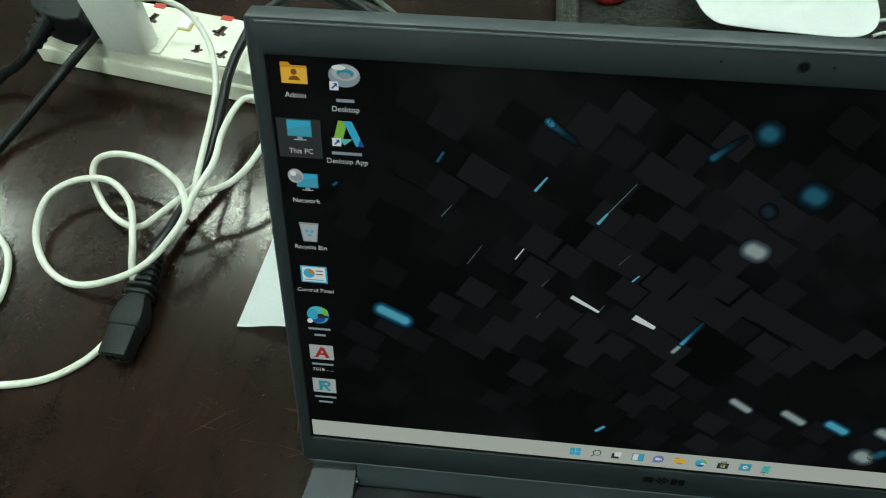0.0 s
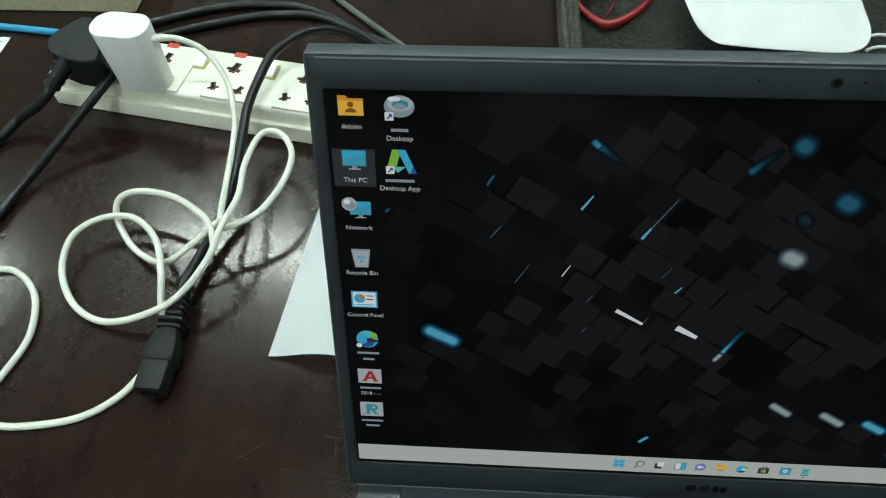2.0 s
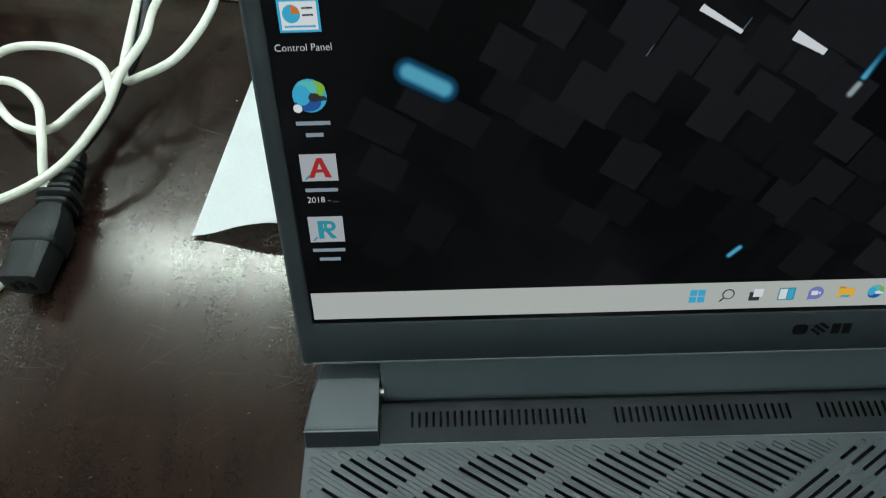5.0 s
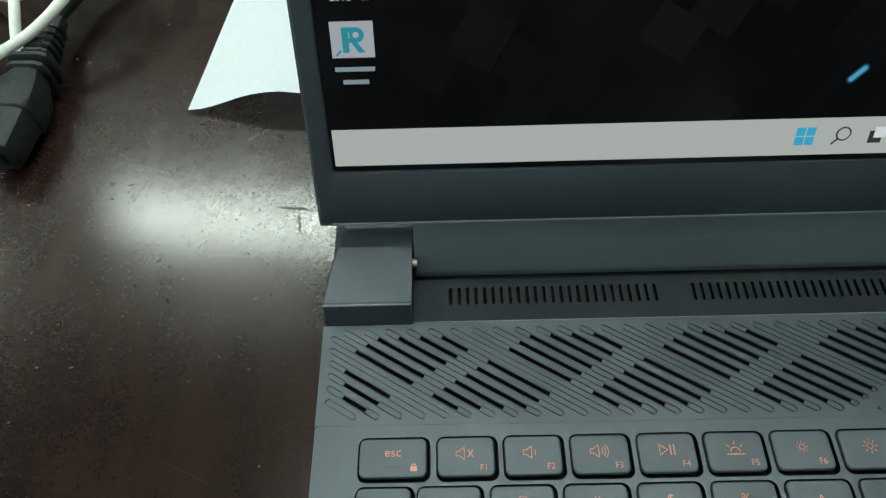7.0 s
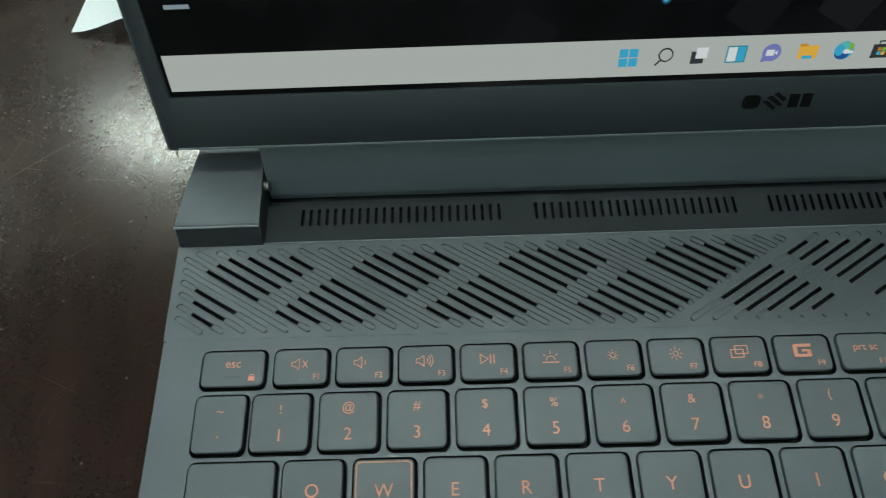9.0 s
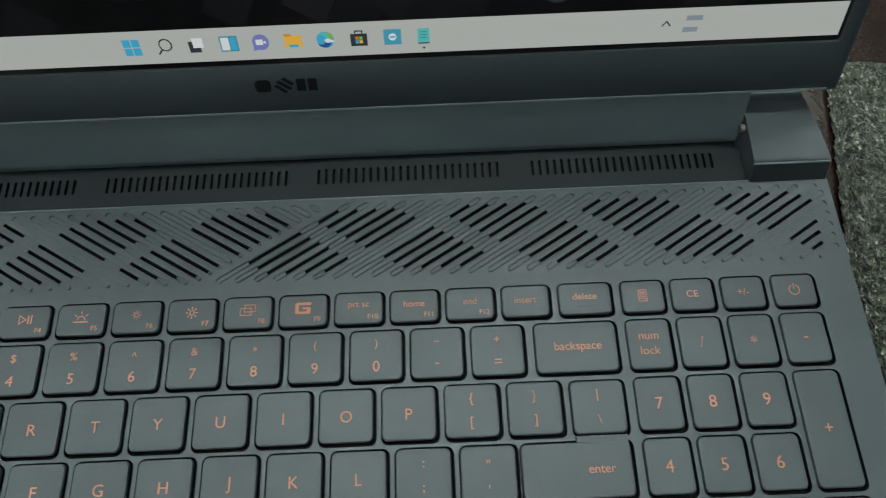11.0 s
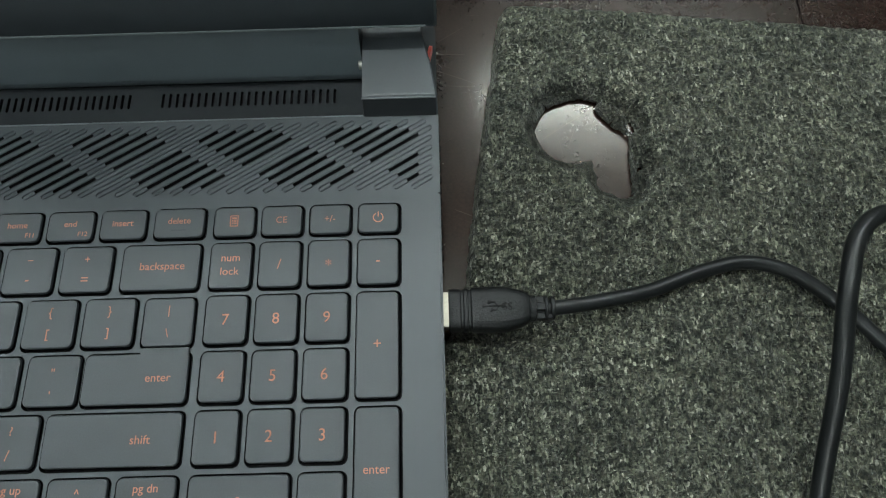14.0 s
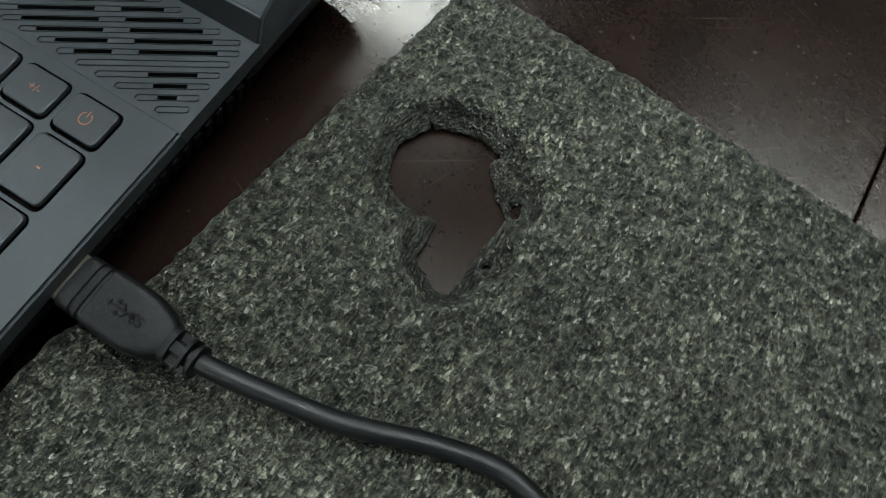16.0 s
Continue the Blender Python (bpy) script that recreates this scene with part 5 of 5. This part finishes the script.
charger = tagged(new("phone_charger"), "tall rounded white phone charger plugged into the strip", "charger")
charger.matrix_basis = at(-202, 325, STOP + 0.9, 0, 0, -6)
rings = []
for z, g in ((0, 2.2), (1.0, 1.6), (25, 0.8), (54, 0.0), (55.2, 0.3), (55.7, 1.2), (55.8, 3.0)):
    rings.append([(x, y, z) for x, y in outline(45 - 2 * g, 29 - 2 * g, 13.2 - g, 8)])
part("body", loft(rings), WHITE_PLASTIC, charger, smooth=True)
part("cable_boot", tube([(20, 0, 44), (23, 0.9, 44.3), (27, 2.0, 44.4), (31, 3.0, 44.2), (34, 4.0, 43.6)], lambda t: 3.1 - 0.75 * t, 14, 4), WHITE_CORD, charger, smooth=True)

plug = tagged(new("mains_plug"), "black moulded three-pin mains plug in the power strip", "plug")
tri = [(-23, -14), (-25, -1), (-15, 14), (-4, 25), (8, 14), (22, -17), (22, -33), (-11, -26)]
smoothed = []
for i, (x, y) in enumerate(tri):
    (xa, ya), (xb, yb) = tri[i - 1], tri[(i + 1) % len(tri)]
    smoothed += [(x * 0.7 + xa * 0.3, y * 0.7 + ya * 0.3), (x * 0.7 + xb * 0.3, y * 0.7 + yb * 0.3)]
smoothed = smoothed[::-1]
plug.matrix_basis = at(-251.5, 346, STOP + 1)
spread = lambda f: [(x * f, -4 + (y + 4) * f) for x, y in smoothed]
part("body", loft([[(x, y, z) for x, y in spread(f)] for z, f in ((0, 0.9), (2, 1.0), (14, 1.03), (25.5, 1.03), (26.6, 1.03), (27.8, 1.015), (28.4, 0.985), (28.7, 0.95), (28.75, 0.92))]), PLUG, plug, smooth=True)
part("relief_core", tube([(-4, -18, 24), (-9, -26.5, 18.6), (-14, -34, 13.6), (-18.5, -41, 9.2)], lambda t: 7.0 - 1.8 * t, 14, 3), PLUG, plug, smooth=True)
for i in range(5):
    k = i * 0.9
    part("relief_ring", tube([(-6 - 3.0 * k, -21 - 4.7 * k, 22.0 - 3.0 * k), (-7.5 - 3.0 * k, -23.3 - 4.7 * k, 20.7 - 3.0 * k)], 8.2 - 0.5 * i, 14, 2), PLUG, plug)
cordset = tagged(new("mains_cable"), "thick black mains cord leading from the plug over the desk", "cable", "black mains cords")
part("cord", tube([(-257, 325.5, 53), (-263, 316.4, 47.4), (-268.4, 308, 42.2), (-273.5, 300.8, 37), (-286, 297, 27), (-306, 299, 14), (-320, 286, 6), (-334, 263, 4), (-365, 215, 4), (-430, 160, 4)], 4.0, 14, 6), CORD, cordset, smooth=True)
cordset = tagged(new("mains_cable"), "black mains cord hanging over the strip's front edge", "cable", "black mains cords")
part("cord", tube([(-214, 380, 5), (-217, 362, 30), (-224, 340, 37), (-230.3, 315.4, 37.5), (-238.6, 296, 34), (-255.1, 279, 22), (-270.2, 257.5, 12), (-284.6, 229.4, 5.5), (-294.5, 198, 4.2), (-322, 128, 4.2), (-380, 60, 4.2)], 3.7, 14, 6), CORD, cordset, smooth=True)
cordset = tagged(new("mains_cable"), "black cord curving across the desk behind the strip", "cable", "black mains cords")
part("cord", tube([(-260, 418, 4), (-240, 434, 4), (-186, 457, 4), (-140, 463, 4), (-98, 457, 4), (-55, 432, 4), (-16, 399, 4), (30, 360, 4)], 4.0, 14, 6), CORD, cordset, smooth=True)
cordset = tagged(new("mains_cable"), "black cord curving across the desk behind the strip", "cable", "black mains cords")
part("cord", tube([(-245, 402, 4), (-215, 421, 4), (-155, 443, 4), (-120, 449, 4), (-86, 446, 4), (-45, 424, 4), (5, 396, 4), (60, 350, 4)], 3.7, 14, 6), CORD, cordset, smooth=True)
strap = tagged(new("strap"), "narrow grey-green woven strap on the desk", "strap")
part("band", tube([(-96, 500, 3), (-68, 470, 3), (-30, 433, 3), (7, 397, 3), (40, 365, 3)], 2.8, 8, 4), STRAP, strap)
blue = tagged(new("network_cable"), "bright blue network cable on the desk", "cable")
part("cord", tube([(-520, 446, 3.2), (-398, 427, 3.2), (-356, 421.5, 3.2), (-300, 414, 3.2), (-262, 404, 3.2), (-235, 398, 3.2)], 3.2, 12, 5), BLUE, blue, smooth=True)

# appliance plug at the end of the loose mains lead
lead = tagged(new("appliance_lead"), "black appliance lead with a worn moulded socket end", "cable")
part("cord", tube([(40, 330, 4), (16, 350, 6), (-12, 374, 18), (-47, 372, 45), (-72, 360.5, 55), (-94.5, 335.6, 55), (-103.3, 308.6, 50), (-109, 286, 42), (-110, 263, 34.5), (-112.9, 224.4, 22), (-118.5, 199.9, 15), (-126.0, 172, 11.0), (-130.8, 150, 12.4), (-130.4, 140, 12.6)], 3.6, 16, 6), CORD, lead, smooth=True)
end = at(-129.8, 96.6, 12.2, 0, 0, -2) @ Matrix.Diagonal((0.82, 1, 0.95, 1))


def blk(y, w, h, r=4.6, n=2):
    return [(x, y, z) for x, z in outline(w, h, min(r, h / 2 - 0.6), n)]


bm = loft([blk(-26.5, 21.0, 14.0), blk(-26.0, 22.4, 15.4), blk(-25.0, 22.8, 15.8), blk(-8.0, 23.6, 17.0), blk(-7.4, 23.6, 17.0), blk(-7.0, 25.6, 18.2), blk(-6.4, 26.2, 18.8), blk(0.0, 26.2, 18.8), blk(8.0, 23.0, 18.0), blk(14.0, 17.0, 15.0), blk(17.0, 15.6, 13.6)])
bmesh.ops.recalc_face_normals(bm, faces=bm.faces)
body = part("socket_end", bm, PLUG, lead, "worn black socket end", smooth=True, m=end)
for y0, w0 in ((15.5, 20.4), (20.2, 22.2)):
    ring = loft([blk(y0, w0 - 3, w0 - 7), blk(y0 + 1.0, w0, w0 - 4), blk(y0 + 2.8, w0, w0 - 4), blk(y0 + 3.8, w0 - 3, w0 - 7)])
    bmesh.ops.recalc_face_normals(ring, faces=ring.faces)
    part("collar", ring, PLUG, lead, smooth=True, m=end)
core = loft([blk(17, 13, 12, 4.0), blk(30, 11, 10.5, 4.0), blk(52, 7.6, 7.6, 3.2)])
bmesh.ops.recalc_face_normals(core, faces=core.faces)
part("relief_core", core, PLUG, lead, smooth=True, m=end)
for i in range(5):
    w = 15.6 - 1.0 * i
    y0 = 25.4 + 4.4 * i
    ring = loft([blk(y0, w - 2.4, w - 3.4, 4.0), blk(y0 + 0.7, w, w - 1.4, 4.0), blk(y0 + 2.3, w, w - 1.4, 4.0), blk(y0 + 3.0, w - 2.4, w - 3.4, 4.0)])
    bmesh.ops.recalc_face_normals(ring, faces=ring.faces)
    part("relief_ring", ring, PLUG, lead, m=end)
for sx in (-5.0, 0, 5.0):
    part("contact_slot", box(sx - 1.3, sx + 1.3, -27.0, -26.4, -3 + (2 if sx == 0 else 0), 2 + (2 if sx == 0 else 0)), WELL, lead, m=end)

# the tangled charging cable
cable = tagged(new("charging_cable"), "cream charging cable in loose tangled loops on the desk", "cable")
part("cord", tube([(-179, 325.6, 75.1), (-171, 325.3, 75.1), (-160, 327.0, 71.5), (-144, 324.9, 62), (-127.6, 307.4, 50), (-118.3, 281.5, 40), (-115.6, 258, 34), (-113.3, 218, 30), (-112.2, 196, 27), (-108.5, 187.2, 26), (-101, 188.4, 27.5), (-84.1, 199.1, 30), (-70.9, 220.6, 36), (-68.4, 246, 38), (-82, 268.3, 35),
                   (-97, 268.0, 33.5), (-101.5, 236, 36), (-98.5, 205, 39), (-104.6, 179, 38), (-111.2, 154.8, 31), (-132.3, 129.0, 20.5), (-172.6, 119.8, 8), (-202, 130.4, 5), (-220.5, 155.2, 8), (-221, 182, 14), (-204, 196.8, 17.5), (-179, 198, 19), (-156.2, 179, 21), (-142.6, 150.2, 24), (-141.6, 134, 14), (-139.4, 122, 5.5), (-136, 110, 3.0), (-136, 100, 2.4)], 2.3, 14, 7), WHITE_CORD, cable, smooth=True)
part("loop", tube([(-108.5, 190.2, 32), (-127.1, 171.6, 26), (-147.2, 163.0, 16), (-174.6, 177, 9), (-193.6, 199.7, 12), (-193, 212.4, 21), (-176, 215, 28), (-147.1, 207, 33), (-121, 189.4, 37), (-111.5, 177, 37), (-107.6, 166.5, 34.6)], 2.3, 14, 7), WHITE_CORD, cable, smooth=True)
part("cord", tube([(-133, 104, 2.4), (-139.4, 95, 2.4), (-143.6, 88, 2.4), (-154.6, 70.4, 2.4), (-175.4, 55.9, 2.4), (-205.9, 49.2, 2.4), (-229, 49.6, 2.4), (-262, 60, 2.4), (-300, 86, 2.4)], 2.3, 14, 7), WHITE_CORD, cable, smooth=True)
part("cord", tube([(-330, 150, 2.4), (-300, 158, 2.4), (-278, 160.2, 2.4), (-258.6, 159.4, 2.4), (-237.5, 141, 2.4), (-228.6, 110.8, 2.4), (-234, 85, 2.4), (-243, 64, 2.4), (-262, 36, 2.4), (-290, 10, 2.4)], 2.3, 14, 7), WHITE_CORD, cable, smooth=True)


# ---------------------------------------------------------------- paper, tray, mask and clutter
def paper_sheet():
    bm = bmesh.new()
    nx, ny = 28, 34
    grid = []
    for i in range(nx + 1):
        row = []
        for j in range(ny + 1):
            u, v = i / nx, j / ny
            x = -65.6 + 16.8 * v + 165 * u * (1 - 0.02 * v)
            y = 102.6 + 150 * v - 3.2 * min(1, u * 5) * (1 - v) + 1.2 * math.sin(u * 9) * (1 - v)
            rise = min(1.0, u * 4.4)
            lift = (1 - v) ** 3.2 * (1.2 + 10.0 * rise * rise * (3 - 2 * rise))
            z = 0.8 + lift + 0.9 * math.sin(u * 7 + v * 3) ** 2 * (1 - v) + 0.7 * math.exp(-((u - 0.24 - 0.1 * v) / 0.02) ** 2)
            row.append(bm.verts.new(Vector((x, y, z)) * MM))
        grid.append(row)
    for i in range(nx):
        for j in range(ny):
            bm.faces.new((grid[i][j], grid[i + 1][j], grid[i + 1][j + 1], grid[i][j + 1]))
    geo = bmesh.ops.solidify(bm, geom=bm.faces[:], thickness=0.3 * MM)
    return bm


sheet = tagged(part("paper", paper_sheet(), PAPER, smooth=True), "white paper sheet with a curled front edge on the desk", "paper")

tray = tagged(new("padding_tray"), "dark fibre padding tray with a raised layered rim", "packaging")
TRAY_FELT = felted("tray_fibre", 0.52)


def felt_block(x0, x1, y0, y1, z0, z1, seed):
    """A padding block with an uneven top."""
    bm = bmesh.new()
    st = 2.4
    nx, ny = max(2, int((x1 - x0) / st)), max(2, int((y1 - y0) / st))
    X, Y = np.meshgrid(np.linspace(x0, x1, nx + 1), np.linspace(y0, y1, ny + 1), indexing="ij")
    e = np.minimum(np.minimum(X - x0, x1 - X), np.minimum(Y - y0, y1 - Y))
    Z = z1 + (noise_field(X + 500, Y, 3.1, seed) * 1.5 + noise_field(X + 500, Y, 22, seed + 1) * 3.0) - 2.5 * smooth_step(3, 0, e)
    g = [[bm.verts.new(Vector((X[i, j], Y[i, j], Z[i, j])) * MM) for j in range(ny + 1)] for i in range(nx + 1)]
    for i in range(nx):
        for j in range(ny):
            bm.faces.new((g[i][j], g[i + 1][j], g[i + 1][j + 1], g[i][j + 1]))
    rim = [g[i][0] for i in range(nx + 1)] + [g[nx][j] for j in range(1, ny + 1)] + [g[i][ny] for i in range(nx - 1, -1, -1)] + [g[0][j] for j in range(ny - 1, 0, -1)]
    low = [bm.verts.new((v.co.x, v.co.y, z0 * MM)) for v in rim]
    for i in range(len(rim)):
        k = (i + 1) % len(rim)
        bm.faces.new((rim[k], rim[i], low[i], low[k]))
    bm.faces.new(low)
    return bm


part("tray_floor", felt_block(149, 520, 384, 690, 0, 9, 21), TRAY_FELT, tray, smooth=True)
for i, x in enumerate((135.5, 141.0, 146.0)):
    part("rim_layer", felt_block(x, x + 5.2, 366, 700, 0, 29 - 0.8 * i, 31 + i), FELT, tray, "pressed grey-green layer")
part("tray_front", felt_block(151.4, 520, 367, 384, 0, 27, 41), TRAY_FELT, tray, smooth=True)

tool = tagged(new("hand_tool"), "red plastic looped handle with a wooden strip in a tray", "tool")
tool.matrix_basis = at(-2, 5, 0)
part("loop_handle", tube([(160, 466, 15), (154.5, 455, 14), (160.5, 442, 13.4), (170, 431, 13), (178, 425.5, 13), (189, 428.5, 13), (205, 441, 13.4), (219, 459, 14), (224, 474, 15), (221, 492, 16), (205, 508, 17), (180, 506, 17), (163, 484, 16), (160, 466, 15)], lambda t: 3.0 + 1.3 * math.exp(-((t - 0.34) / 0.1) ** 2), 12, 6), RED, tool, "red plastic loop", smooth=True)
part("wooden_strip", box(-22, 22, -3.6, 3.6, -1.5, 1.5, 0.6), WOOD, tool, "bare wooden strip", m=at(174, 466, 19.5, 0, 0, 30))
part("wire", tube([(176, 432, 14), (184, 446, 14), (190, 462, 15), (196, 480, 15)], 0.6, 8, 4), RED, tool)


def face_mask():
    """A folded cup mask lying on its edge: a domed pouch with a welded rim."""
    edge = [(239, 445), (238.5, 425), (243, 399), (253, 379), (266, 372.5), (309, 368.5), (345, 366.2), (362, 368.5), (376, 379), (384, 402), (386, 440), (380, 490), (350, 520), (300, 526), (258, 510), (243, 478)]
    dense = []
    for i in range(len(edge)):
        a, b, c, d = (Vector((*edge[(i + k) % len(edge)], 0)) for k in (-1, 0, 1, 2))
        for t in (0, 0.25, 0.5, 0.75):
            q = 0.5 * (2 * b + (c - a) * t + (2 * a - 5 * b + 4 * c - d) * t * t + (3 * b - a - 3 * c + d) * t ** 3)
            dense.append((q.x, q.y))
    cx, cy = 312, 446
    rings = []
    def fold(x, y, k):
        crease = -2.6 * math.exp(-((x - 270 - 0.08 * (y - 400)) / 4.5) ** 2) + 1.6 * math.exp(-((x - 282 - 0.1 * (y - 400)) / 9.0) ** 2)
        panel = -1.8 / (1 + math.exp(-(x - 362 + 0.25 * (y - 400)) / 1.6))
        dent = -1.4 * math.exp(-((x - 322) / 16) ** 2 - ((y - 398 - 0.5 * (x - 322)) / 4) ** 2)
        return (crease + panel + dent) * min(1.0, (1 - k) * 9) + 0.9 * math.sin(x * 0.11) * math.cos(y * 0.09)
    for k, z in [(0.9, 33.5), (0.985, 38.3), (1.0, 38.9), (0.997, 39.5)] + [(0.97 - 0.045 * i, 40.0 + 7.0 * (1 - (0.97 - 0.045 * i) ** 2)) for i in range(20)]:
        ring = []
        for x, y in dense:
            px, py = cx + (x - cx) * k, cy + (y - cy) * k
            ring.append((px, py, z + fold(px, py, k)))
        rings.append(ring)
    return loft(rings)


mask = tagged(new("face_mask"), "white folded face mask with ear loops, lying on the padding tray", "mask")
part("pouch", face_mask(), FABRIC, mask, smooth=True)
for dz, yy in ((0, 392), (-3, 381)):
    part("ear_loop", tube([(376, yy - 4, 36 + dz), (384, yy - 1, 37 + dz), (394, yy + 1, 36 + dz), (412, yy - 2, 33), (440, yy + 12, 28)], 1.3, 8, 5), FABRIC, mask, smooth=True)

crate = tagged(new("cream_box"), "flat cream plastic box with dirty edges, on the desk", "box")
part("body", box(-560, -264, 452, 610, 0, 34, 2.5, None, 3), CREAM_DIRTY, crate)
part("lid", box(-562, -262, 450, 612, 34.2, 42, 2.0, None, 3), CREAM_DIRTY, crate)
tag = tagged(new("paper_tag"), "small torn white paper tag on the desk", "paper")
bm = slab([(-9, -13), (-2, -14.5), (7, -12), (9.5, 12), (2, 13), (-8, 11.5)], 0.3, 0.7)
part("slip", bm, PAPER, tag, m=at(-380, 400, 0, 0, 0, 4))
for k, (w, yy) in enumerate(((9, 6), (7, 2), (9, -3), (5, -7))):
    part("print_line", box(-w / 2, w / 2, yy - 0.5, yy + 0.5, 0.7, 0.78), RUBBER, tag, m=at(-380, 400, 0, 0, 0, 4))
